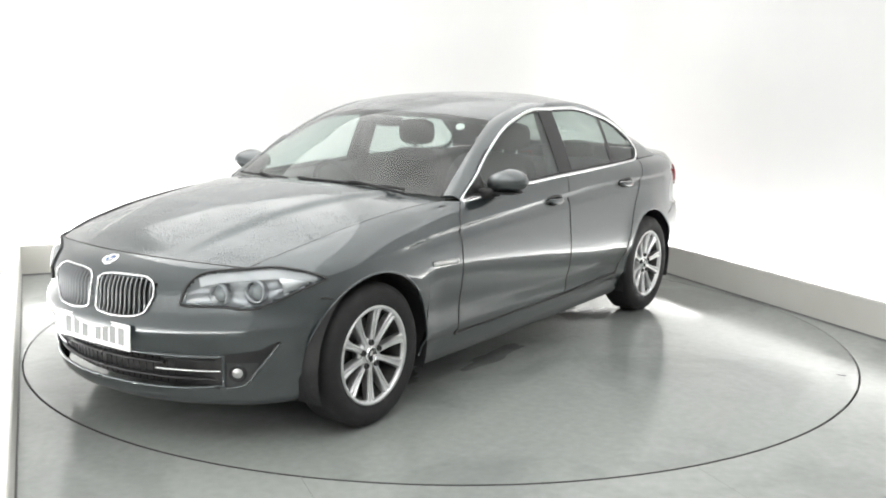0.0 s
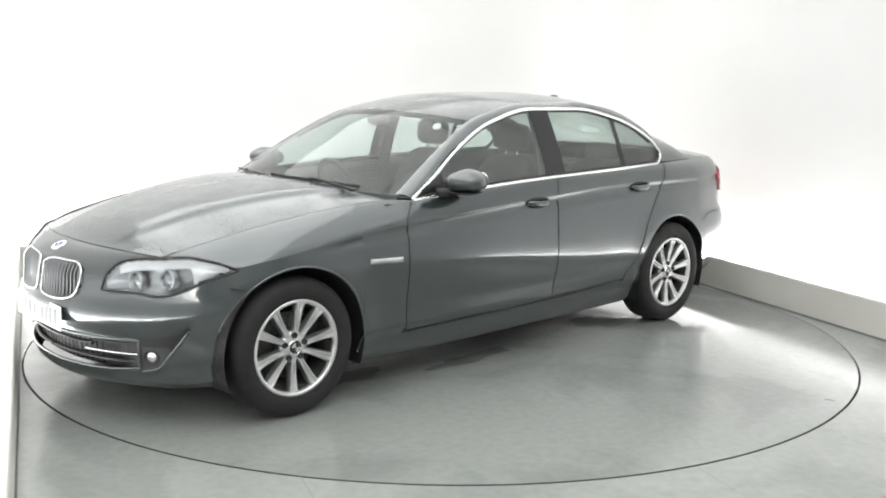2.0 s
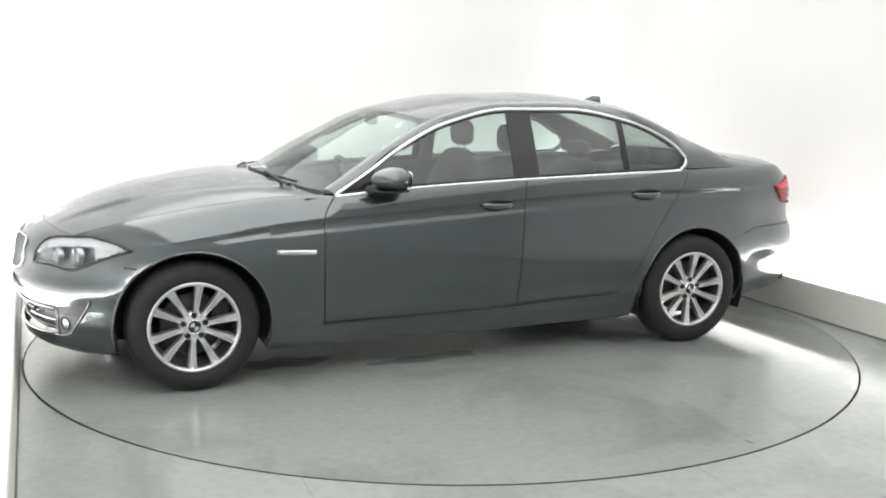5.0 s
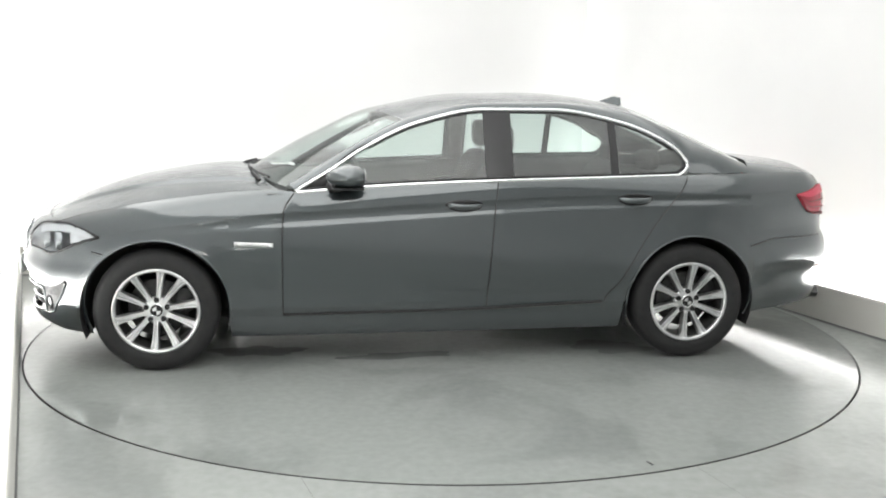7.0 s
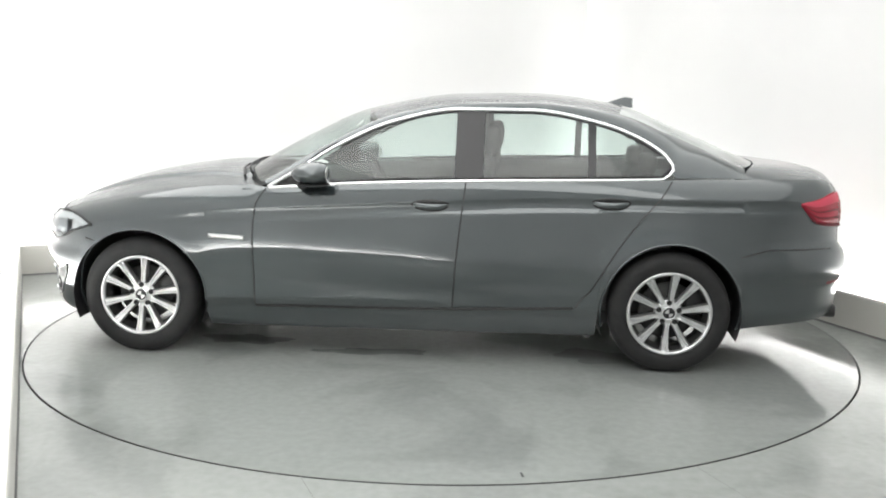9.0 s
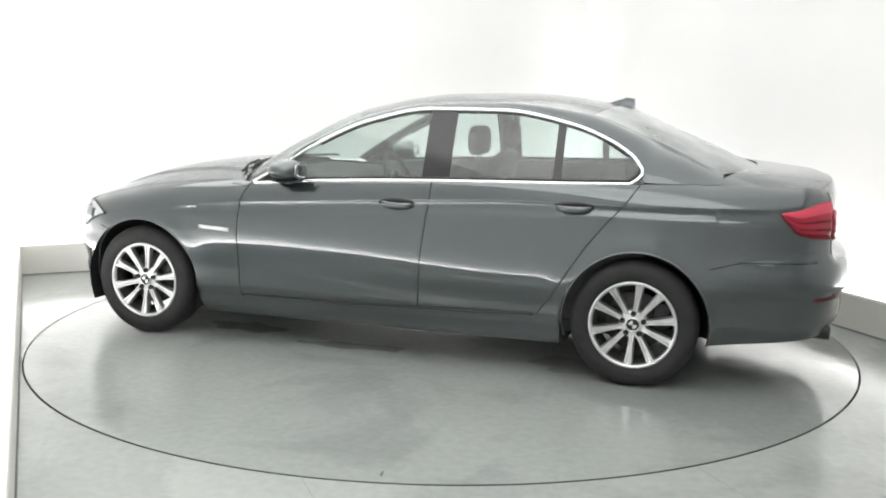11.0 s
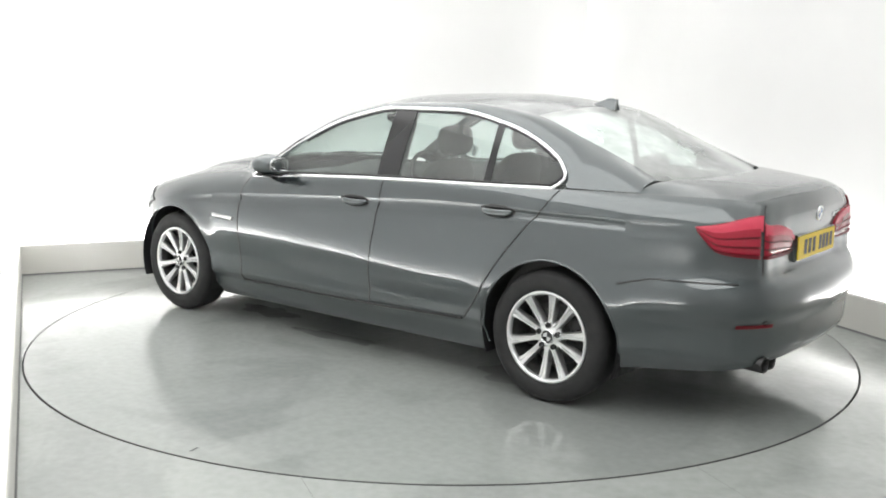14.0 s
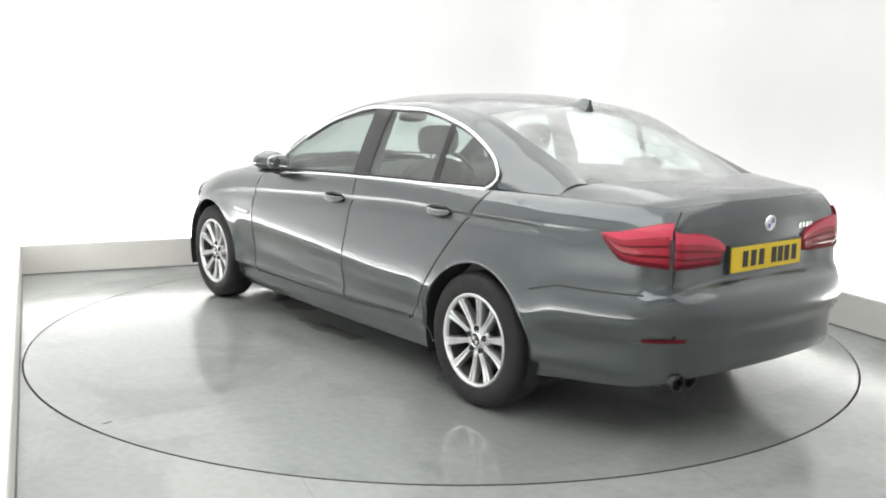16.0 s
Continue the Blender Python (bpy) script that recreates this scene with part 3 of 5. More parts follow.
int_zone = (KC > 2.02) & (YC < 0.605) & (ZC < INT_HI(YC)) & (ZC > INT_LO(YC))
holes = head_zone | kid_zone | int_zone

front_b = ((KC > 1.86) & (ZC < 0.80) & ~((ZC > 0.66) & (KC < 1.93)) | ((KC > 1.80) & (ZC < 0.62))) & ~holes
front_b |= (KC > CORNER_F - 0.001) & ~holes
sill_z = (KC < 1.2) & (KC > -1.2) & (ZC < DOOR_Z(KC))
fender = ~front_b & ~holes & (XC > FRONT_CUT(ZC)) & ~sill_z
fdoor = ~sill_z & (XC <= FRONT_CUT(ZC)) & (XC > MID_CUT(ZC))
rdoor = ~sill_z & (XC <= MID_CUT(ZC)) & (XC > REAR_CUT(ZC))
rear_b = (KC < -1.83) & (ZC < 0.69 - 0.25 * np.clip(KC + 2.0, 0, 1)) & (XC < -1.5)
boot_face = (KC < -2.525) & ~rear_b
quarter = ~sill_z & (XC <= REAR_CUT(ZC)) & ~rear_b & ~boot_face

for nm, zone in (("front_fender", fender), ("front_door", fdoor), ("rear_door", rdoor), ("quarter_panel", quarter), ("sill_panel", sill_z)):
    for mir in (False, True):
        part_mesh(nm, sub_mesh(nm, SHELL, SHELL_N, zone, PAINT, mir), car)
part_mesh("front_bumper", sub_mesh("front_bumper", SHELL, SHELL_N, front_b, PAINT, both=True), car)
part_mesh("rear_bumper", sub_mesh("rear_bumper", SHELL, SHELL_N, rear_b, PAINT, both=True), car)
part_mesh("boot_panel", sub_mesh("boot_panel", SHELL, SHELL_N, boot_face, PAINT, both=True), car)


# ---- hood, windscreen, roof, rear window, boot lid: arched strips between the two edges ----
def arched(edge, bx, cz, q0, q1, n, m, pw=2.0, extra=None):
    """Grid over station q and t from 0 (middle) to 1 (edge)."""
    P = np.zeros((n, m, 3))
    for i, q in enumerate(np.linspace(q0, q1, n)):
        e = edge(q)
        for j, t in enumerate(np.linspace(0, 1, m)):
            g = 1 - abs(t) ** (pw(q) if callable(pw) else pw)
            P[i, j] = (e[0] + bx(q) * (1 - t * t), e[1] * t, e[2] + cz(q) * g)
            if extra:
                P[i, j, 2] += extra(q, P[i, j, 0], P[i, j, 1])
    return P


def up_normals(P):
    N = grid_normals(P)
    N[N[..., 2] < 0] *= -1
    # no kink across the middle
    N[:, 0, 1] = 0
    return N / np.linalg.norm(N, axis=2, keepdims=True)


def full_patch(name, P, mat, label="", keep=None):
    N = up_normals(P)
    k = np.ones((P.shape[0] - 1, P.shape[1] - 1), bool) if keep is None else keep
    return part_mesh(name, sub_mesh(name, P, N, k, mat, both=True), car, label)


hood_bx = curve((2.03, 0.133), (1.5, 0.15), (0.83, 0.17))
hood_cz = curve((2.03, 0.014), (1.9, 0.026), (1.7, 0.048), (1.5, 0.064), (1.3, 0.072), (1.1, 0.075), (0.83, 0.058))


def hood_dome(q, x, y):
    # two creases that run from the kidneys to the windscreen pillars
    yc = 0.32 + (2.15 - x) * 0.20
    f = min(max((2.12 - x) / 0.25, 0), 1)
    return f * 0.016 * (1 / (1 + math.exp((y - yc) / 0.010)) - 0.5)


HOOD = arched(edge_point, hood_bx, hood_cz, CORNER_F, 0.83, 90, 60, 2.3, hood_dome)
HOOD[..., 2] += 0.001
full_patch("hood", HOOD, PAINT_WET, "grey metallic hood beaded with water")

# outer edge of windscreen, roof and rear window
CX = curve((0, 0.80), (1, 0.45), (2, 0.10), (3, -0.30), (4, -0.70), (5, -1.15), (6, -1.46), (7, -1.705), (8, -1.89))
CY = curve((0, 0.765), (1, 0.69), (2, 0.618), (3, 0.592), (4, 0.588), (5, 0.58), (6, 0.578), (7, 0.575), (8, 0.572))
CH = curve((0, 0.985), (1, 1.195), (2, 1.362), (3, 1.440), (4, 1.450), (5, 1.404), (6, 1.292), (7, 1.190), (8, 1.105))
top_bx = curve((0, 0.24), (1, 0.20), (1.7, 0.16), (2.2, 0.10), (3.5, 0.0), (4.8, -0.05), (5.3, -0.06), (7, -0.105), (8, -0.15))
top_cz = curve((0, 0.03), (1, 0.035), (1.7, 0.042), (3, 0.047), (4, 0.047), (5, 0.040), (6, 0.028), (7, 0.016), (8, 0.006))


def top_edge(q):
    return np.array((CX(q), CY(q), CH(q)), float)


Q_HEAD, Q_BACK = 1.86, 5.12
SCREEN = arched(top_edge, top_bx, top_cz, 0, Q_HEAD, 40, 30, 2.4)
ROOF = arched(top_edge, top_bx, top_cz, Q_HEAD, Q_BACK, 60, 30, 2.4)
BACK = arched(top_edge, top_bx, top_cz, Q_BACK, 8, 40, 30, 2.4)
full_patch("windscreen", SCREEN, GLASS_WET, "clear laminated windscreen")
full_patch("roof", ROOF, PAINT_WET)
full_patch("rear_window", BACK, GLASS_MIST, "misted rear window")


boot_bx = curve((-1.86, -0.18), (-2.0, -0.15), (-2.2, -0.11), (-2.45, -0.08))
boot_cz = curve((-1.86, 0.058), (-2.0, 0.050), (-2.2, 0.038), (-2.45, 0.022))
BOOT = arched(edge_point, boot_bx, boot_cz, -1.85, CORNER_R, 36, 60, curve((-1.85, 9.0), (-2.0, 6.0), (-2.2, 3.6), (-2.45, 2.4)))
full_patch("boot_lid", BOOT, PAINT_WET)

# ---- pillars and roof rails: between window frame and top edge ----
UPX = curve((0, 0.745), (0.5, 0.56), (1, 0.39), (2, 0.05), (3, -0.31), (4, -0.70), (5, -1.10), (5.6, -1.36), (6, -1.455), (6.4, -1.50), (7, -1.69), (8, -1.875))
UPZ = curve((0, 0.968), (0.5, 1.075), (1, 1.185), (2, 1.338), (3, 1.407), (4, 1.408), (5, 1.342), (5.6, 1.235), (6, 1.16), (6.4, 1.06), (7, 1.0605), (8, 1.0625))
win_low = curve((0.80, 0.957), (0.72, 0.963), (0.33, 0.993), (-0.35, 1.024), (-1.08, 1.043), (-1.5, 1.054))


def tumble(x, z):
    """Half width of the side glass at x, z."""
    zb = float(win_low(x))
    d = max(z - zb, 0)
    return float(EY(min(max(x, -1.5), 0.7))) - 0.004 - 0.36 * d - 0.22 * d * d


def rail_low(q):
    x, z = float(UPX(q)), float(UPZ(q))
    y = tumble(x, z) if q <= 6 else None
    if y is None:
        y0 = tumble(float(UPX(6)), float(UPZ(6)))
        y1 = float(EY(x)) 
        u = min((q - 6) / 0.6, 1)
        y = y0 + (y1 - y0) * u * u * (3 - 2 * u)
    return np.array((x, y, z))


def rails():
    qs = np.linspace(0, 8, 130)
    P = np.zeros((len(qs), 9, 3))
    for i, q in enumerate(qs):
        a, b = rail_low(q), top_edge(q)
        bul = 0.018 + 0.022 * max(0, 1 - abs(q - 6.8) / 1.5)
        d = b - a
        o = np.array((0.0, max(d[2], 0.02), max(-d[1], 0.02)))
        o /= np.linalg.norm(o)
        for j, t in enumerate(np.linspace(0, 1, 9)):
            P[i, j] = a + d * t + o * bul * 4 * t * (1 - t) * min(1, np.linalg.norm(d) / 0.12)
    N = grid_normals(P)
    s = np.sign(N[..., 1] + N[..., 2])[..., None]
    N *= np.where(s == 0, 1, s)
    for _ in range(110):
        N[1:-1] = (N[:-2] + 2 * N[1:-1] + N[2:]) / 4
    N /= np.linalg.norm(N, axis=2, keepdims=True)
    k = np.ones((P.shape[0] - 1, 8), bool)
    for mir in (False, True):
        part_mesh("roof_rail", sub_mesh("roof_rail", P, N, k, PAINT, mir), car)


rails()


# ---- wheels ----
def wheel(x, y):
    """Ten-spoke alloy wheel, its outer face towards +y."""
    w = new("wheel")
    w.parent = car
    prof = [(0.222, -0.095), (0.24, -0.105), (0.28, -0.112), (0.311, -0.105), (0.327, -0.085), (0.3315, -0.05), (0.3315, 0.05), (0.326, 0.076), (0.310, 0.093), (0.29, 0.102), (0.262, 0.102), (0.240, 0.096), (0.228, 0.088), (0.222, 0.07)]
    vs, fs = lathe(prof, 96)
    part_mesh("tyre", mesh_of("tyre", vs, fs, RUBBER), w, "black rubber tyre")
    # barrel, much darker than the silver rim
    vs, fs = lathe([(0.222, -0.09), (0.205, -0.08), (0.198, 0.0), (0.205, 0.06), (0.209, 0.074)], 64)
    part_mesh("barrel", mesh_of("barrel", vs, fs, ALLOY_IN), w, "dark grey barrel")
    prof = [(0.209, 0.074), (0.211, 0.086), (0.216, 0.094), (0.226, 0.097), (0.231, 0.092), (0.231, 0.08), (0.222, 0.07)]
    vs, fs = lathe(prof, 96)
    part_mesh("rim", mesh_of("rim", vs, fs, ALLOY), w, "silver alloy rim")
    for i in range(10):
        g = 2 * math.pi * i / 10 + (0.03 if i % 2 else -0.03) - 0.21
        vs = []
        rs = [(0.050, 0.0175, 0.066, 0.03), (0.075, 0.0140, 0.071, 0.036), (0.10, 0.0145, 0.073, 0.038), (0.14, 0.0165, 0.077, 0.038), (0.18, 0.0195, 0.083, 0.034), (0.203, 0.0225, 0.088, 0.028), (0.214, 0.028, 0.089, 0.02)]
        for r, hw, yo, dp in rs:
            gr = 0.007 if 0.09 < r < 0.21 else 0.002
            for a, b in ((-hw * 1.15, yo - dp), (-hw, yo - 0.008), (-hw * 0.82, yo), (-hw * 0.42, yo), (-hw * 0.2, yo - gr), (hw * 0.2, yo - gr), (hw * 0.42, yo), (hw * 0.82, yo), (hw, yo - 0.008), (hw * 1.15, yo - dp)):
                vs.append((r * math.cos(g) - a * math.sin(g), b, r * math.sin(g) + a * math.cos(g)))
        fs = grid_faces(len(rs), 10, False, True)
        me = mesh_of("spoke", vs, fs, ALLOY, smooth=False)
        part_mesh("spoke", me, w)
    vs, fs = lathe([(0.0, 0.066), (0.05, 0.068), (0.07, 0.062), (0.078, 0.045), (0.078, 0.02), (0.0, 0.02)], 40)
    part_mesh("hub", mesh_of("hub", vs, fs, ALLOY), w)
    vs, fs = lathe([(0.0, 0.079), (0.025, 0.078), (0.031, 0.074), (0.033, 0.06)], 32)
    part_mesh("centre_cap", mesh_of("centre_cap", vs, fs, GLOSS_BLACK), w, "black round centre cap with silver ring")
    vs, fs = lathe([(0.031, 0.070), (0.032, 0.0785), (0.036, 0.0785), (0.038, 0.066)], 32)
    part_mesh("cap_ring", mesh_of("cap_ring", vs, fs, CHROME), w)
    for q in ((0.0, 1), (math.pi, 1)):
        # light quarters of the cap
        if int(q[0] / (math.pi / 2)) % 2 == 0:
            a = [(0, 0.0792, 0)] + [(0.022 * math.cos(q[0] + i * math.pi / 16), 0.0796, 0.022 * math.sin(q[0] + i * math.pi / 16)) for i in range(9)]
            part_mesh("cap_quarter", mesh_of("cap_quarter", a, [tuple(range(10))], ALLOY, smooth=False), w)
    # raised black rings stand in for the dark of the recessed bolt holes
    for i in range(5):
        g = 2 * math.pi * i / 5 + math.pi / 2
        vs, fs = lathe([(0.0, 0.070), (0.010, 0.070), (0.0105, 0.0775), (0.0135, 0.0775), (0.0155, 0.06)], 14)
        cx, cz = 0.057 * math.cos(g), 0.057 * math.sin(g)
        part_mesh("bolt_hole", mesh_of("bolt_hole", [(a + cx, b, c + cz) for a, b, c in vs], fs, BLACK), w)
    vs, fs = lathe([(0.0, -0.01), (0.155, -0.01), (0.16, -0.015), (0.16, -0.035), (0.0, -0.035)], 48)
    part_mesh("brake_disc", mesh_of("brake_disc", vs, fs, ALLOY_IN), w, "dark grey brake disc")
    bm = bmesh.new()
    box(bm, -0.19, -0.09, -0.05, 0.02, -0.02, 0.12, 0.015)
    part("brake_caliper", bm, BLACK, w)
    w.matrix_basis = pose(x, y, HUB_Z + 0.0)
    return w


w1 = wheel(WB, 0.80)
copy_thing(w1, pose(-WB, 0.812, HUB_Z))
copy_thing(w1, pose(WB, -0.80, HUB_Z, 0, 0, 180))
copy_thing(w1, pose(-WB, -0.812, HUB_Z, 0, 0, 180))


def wheel_wells():
    for x in (WB, -WB):
        for s in (1, -1):
            vs, n = [], 40
            for i in range(n):
                g = math.pi * (-0.12 + 1.24 * i / (n - 1))
                for y in (0.90, 0.5):
                    r = ARCH + (0.004 if y > 0.8 else 0.02)
                    vs.append((x + r * math.cos(g), s * y, HUB_Z + r * math.sin(g)))
            c = len(vs)
            vs.append((x, s * 0.5, HUB_Z))
            fs = grid_faces(n, 2) + [(c, 2 * i + 1, 2 * i + 3) for i in range(n - 1)]
            part_mesh("wheel_well", mesh_of("wheel_well", vs, fs, BLACK), car, "black plastic wheel arch liner")
    bm = bmesh.new()
    box(bm, -1.08, 1.08, -0.80, 0.80, 0.17, 0.22)
    box(bm, 1.88, 2.06, -0.50, 0.50, 0.20, 0.25)
    box(bm, -2.30, -1.88, -0.60, 0.60, 0.29, 0.34)
    box(bm, -1.9, 1.9, -0.5, 0.5, 0.2, 0.25)
    part("underbody", bm, BLACK, car, "black underbody", smooth=False)


wheel_wells()


# ---- placing things on the body ----
def turned_to(vs, at, way, up=(0, 0, 1)):
    """Points modelled about the y axis, carried to a place so that +y looks along way."""
    y = Vector(way).normalized()
    x = y.cross(Vector(up)).normalized()
    z = x.cross(y)
    return [Vector(at) + x * v[0] + y * v[1] + z * v[2] for v in vs]


def flip(vs):
    return [(v[0], -v[1], v[2]) for v in vs]


def both_sides(name, vs, fs, mat, parent, label="", smooth=True, sides=(1, -1)):
    made = []
    for s in sides:
        V = vs if s > 0 else flip(vs)
        F = fs if s > 0 else [tuple(reversed(f)) for f in fs]
        made.append(part_mesh(name, mesh_of(name, V, F, mat, smooth=smooth), parent, label))
    return made


def skin(ks, lo, hi, rows, off):
    """A grid over the body side, between two heights by station, at a distance off(a, b) from it."""
    P = []
    for i, k in enumerate(ks):
        a = i / (len(ks) - 1)
        for j in range(rows):
            b = j / (rows - 1)
            z = float(lo(k)) * (1 - b) + float(hi(k)) * b
            p, n = side_frame(k, z)
            P.append(p + n * off(a, b))
    return P, grid_faces(len(ks), rows)


def on_side(line, r, off=0.0, sides=6, closed=False, flat=1.0):
    pts = []
    for k, z in line:
        p, n = side_frame(k, z)
        pts.append(p + n * off)
    return tube(pts, r, sides, closed, flat)


# ---- side windows ----
up_x = [float(UPX(q)) for q in np.linspace(0, 6.12, 200)] + [-1.495]
up_z = [float(UPZ(q)) for q in np.linspace(0, 6.12, 200)] + [float(win_low(-1.495)) + 0.04]


def win_up(x):
    return float(np.interp(-x, [-a for a in up_x], up_z))


def window_panel(name, x0, x1, mat, inset, label="", n=40):
    P = []
    for i in range(n):
        x = x0 + (x1 - x0) * i / (n - 1)
        lo, hi = float(win_low(x)), win_up(x)
        for j in range(10):
            z = lo + (hi - lo) * j / 9
            P.append((x, tumble(x, z) - inset, z))
    return both_sides(name, P, grid_faces(n, 10), mat, car, label)


window_panel("front_side_window", 0.735, -0.305, GLASS, 0.010, "tinted side window")
window_panel("rear_side_window", -0.442, -1.022, GLASS, 0.010, "tinted side window")
window_panel("quarter_window", -1.062, -1.488, GLASS, 0.010, "tinted side window", 30)
window_panel("middle_pillar", -0.295, -0.452, GLOSS_BLACK, 0.004, "gloss black pillar trim", 12)
window_panel("window_divider", -1.02, -1.064, GLOSS_BLACK, 0.005, "black window bar", 6)


def window_frame():
    low = [(x, tumble(x, float(win_low(x))) + 0.003, float(win_low(x)) - 0.002) for x in np.linspace(0.735, -1.425, 60)]
    rear = [(-1.462, 1.075), (-1.482, 1.10), (-1.478, 1.13)]
    up = [(x, tumble(x, z) + 0.003, z) for x, z in rear]
    for q in np.linspace(5.93, 0.0, 80):
        x, z = float(UPX(q)), float(UPZ(q))
        up.append((x, tumble(x, z) + 0.003, z))
    vs, fs = tube(low + up, 0.0105, 8, True, 0.7)
    both_sides("window_frame_strip", vs, fs, CHROME, car, "bright chrome window surround")
    # black rubber inside the chrome
    c = Vector((-0.4, 0, 1.2))
    inner = []
    for p in low + up:
        q = Vector(p)
        d = Vector((c.x - q.x, 0, c.z - q.z))
        inner.append(q + Vector((math.copysign(min(abs(d.x), 0.012), d.x) if abs(d.x) > 0.9 else 0, -0.006, math.copysign(0.014, d.z))))
    vs, fs = tube(inner, 0.008, 6, True, 0.6)
    both_sides("window_seal", vs, fs, BLACK, car, "black rubber seal")


window_frame()


# ---- gaps between the panels ----
def gaps():
    zs = lambda a, b, n=24: np.linspace(a, b, n)
    lines = [
        [(float(FRONT_CUT(z)), z) for z in zs(0.295, 0.955)],
        [(float(MID_CUT(z)), z) for z in zs(0.318, 1.015)],
        [(float(REAR_CUT(z)), z) for z in zs(0.345, 1.045, 40)],
        [(k, float(DOOR_Z(k))) for k in zs(0.82, -0.955, 60)],
        [(k, 0.66 - 0.2 * (1.86 - k)) for k in zs(1.745, 1.80, 6)],
        [(k, 0.69 - 0.25 * max(0, k + 2.0)) for k in zs(-1.845, -2.40, 26)],
        [(-2.535, z) for z in zs(0.72, 1.03, 14)],
    ]
    for i, l in enumerate(lines):
        wide = i == 3
        vs, fs = on_side(l, 0.008 if wide else 0.0046, 0.003 if wide else -0.001, 5)
        both_sides("panel_gap", vs, fs, BLACK, car, "dark shut line")
    # edge of the hood, both sides and across the nose
    for k0, k1, r, up in ((NOSE, 1.97, 0.0024, 0.0005), (1.97, 0.86, 0.0016, -0.0004)):
        pts = [Vector(edge_point(k)) + Vector((0, 0, up)) for k in np.linspace(k0, k1, 60)]
        vs, fs = tube(pts, r, 5)
        both_sides("panel_gap", vs, fs, BLACK, car, "dark shut line")
    # edges of the boot lid
    pts = [Vector(edge_point(k)) + Vector((0, -0.03, 0.002)) for k in np.linspace(-1.95, CORNER_R, 30)]
    vs, fs = tube(pts, 0.0018, 5)
    both_sides("panel_gap", vs, fs, BLACK, car, "dark shut line")


gaps()


# ---- rolled lips of the wheel arches ----
def arch_lips():
    for c in (WB, -WB):
        line = []
        for g in np.linspace(-0.24, math.pi + 0.24, 60):
            x, z = c + ARCH * math.cos(g), HUB_Z + ARCH * math.sin(g)
            p, n = side_frame(x, z)
            line.append(p - n * 0.003)
        vs, fs = tube(line, 0.0065, 8)
        both_sides("arch_lip", vs, fs, PAINT, car)


arch_lips()


# ---- door handles ----
def handle(x, z):
    p, n = side_frame(x, z)
    hd = new("door_handle")
    hd.parent = car
    tagged(hd, "body-coloured pull handle")
    # flat black oval stands in for the shade in the hollow behind the grip
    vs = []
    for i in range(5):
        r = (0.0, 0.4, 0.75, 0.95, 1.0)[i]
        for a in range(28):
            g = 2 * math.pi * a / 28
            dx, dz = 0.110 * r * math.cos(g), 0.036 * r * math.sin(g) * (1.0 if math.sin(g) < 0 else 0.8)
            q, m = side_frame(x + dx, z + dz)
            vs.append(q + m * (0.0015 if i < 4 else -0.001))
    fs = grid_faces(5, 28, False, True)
    bp = [(vs, fs, "cup_shade", GLOSS_BLACK)]
    vs = []
    for i in range(17):
        t = -1 + 2 * i / 16
        w = 0.0155 * (1 - abs(t) ** 4) ** 0.5 + 0.001
        out = 0.034 - 0.026 * abs(t) ** 3
        q, m = side_frame(x + 0.095 * t, z + 0.004)
        for a in range(10):
            g = 2 * math.pi * a / 10
            vs.append(q + m * (out + 0.009 * math.sin(g) * (1 - abs(t) ** 6)) + np.array((0, 0, w * math.cos(g))))
    bp.append((vs, grid_faces(17, 10, False, True), "grip", PAINT))
    return hd, bp


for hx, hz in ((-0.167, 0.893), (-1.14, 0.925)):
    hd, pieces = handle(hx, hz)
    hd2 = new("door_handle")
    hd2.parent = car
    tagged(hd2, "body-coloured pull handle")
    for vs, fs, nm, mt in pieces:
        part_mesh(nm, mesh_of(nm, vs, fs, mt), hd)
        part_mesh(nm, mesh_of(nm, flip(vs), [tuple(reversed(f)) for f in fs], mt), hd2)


# ---- door mirrors ----
def superball(c, h, p=3.0, n=20, m=28, warp=None):
    vs = []
    for i in range(n):
        a = math.pi * (i / (n - 1)) - math.pi / 2
        for j in range(m):
            b = 2 * math.pi * j / m
            d = Vector((math.cos(a) * math.cos(b), math.cos(a) * math.sin(b), math.sin(a)))
            s = (abs(d.x) ** p + abs(d.y) ** p + abs(d.z) ** p) ** (-1 / p)
            v = Vector((d.x * s * h[0], d.y * s * h[1], d.z * s * h[2]))
            if warp:
                v = warp(v)
            vs.append(Vector(c) + v)
    return vs, grid_faces(n, m, False, True)


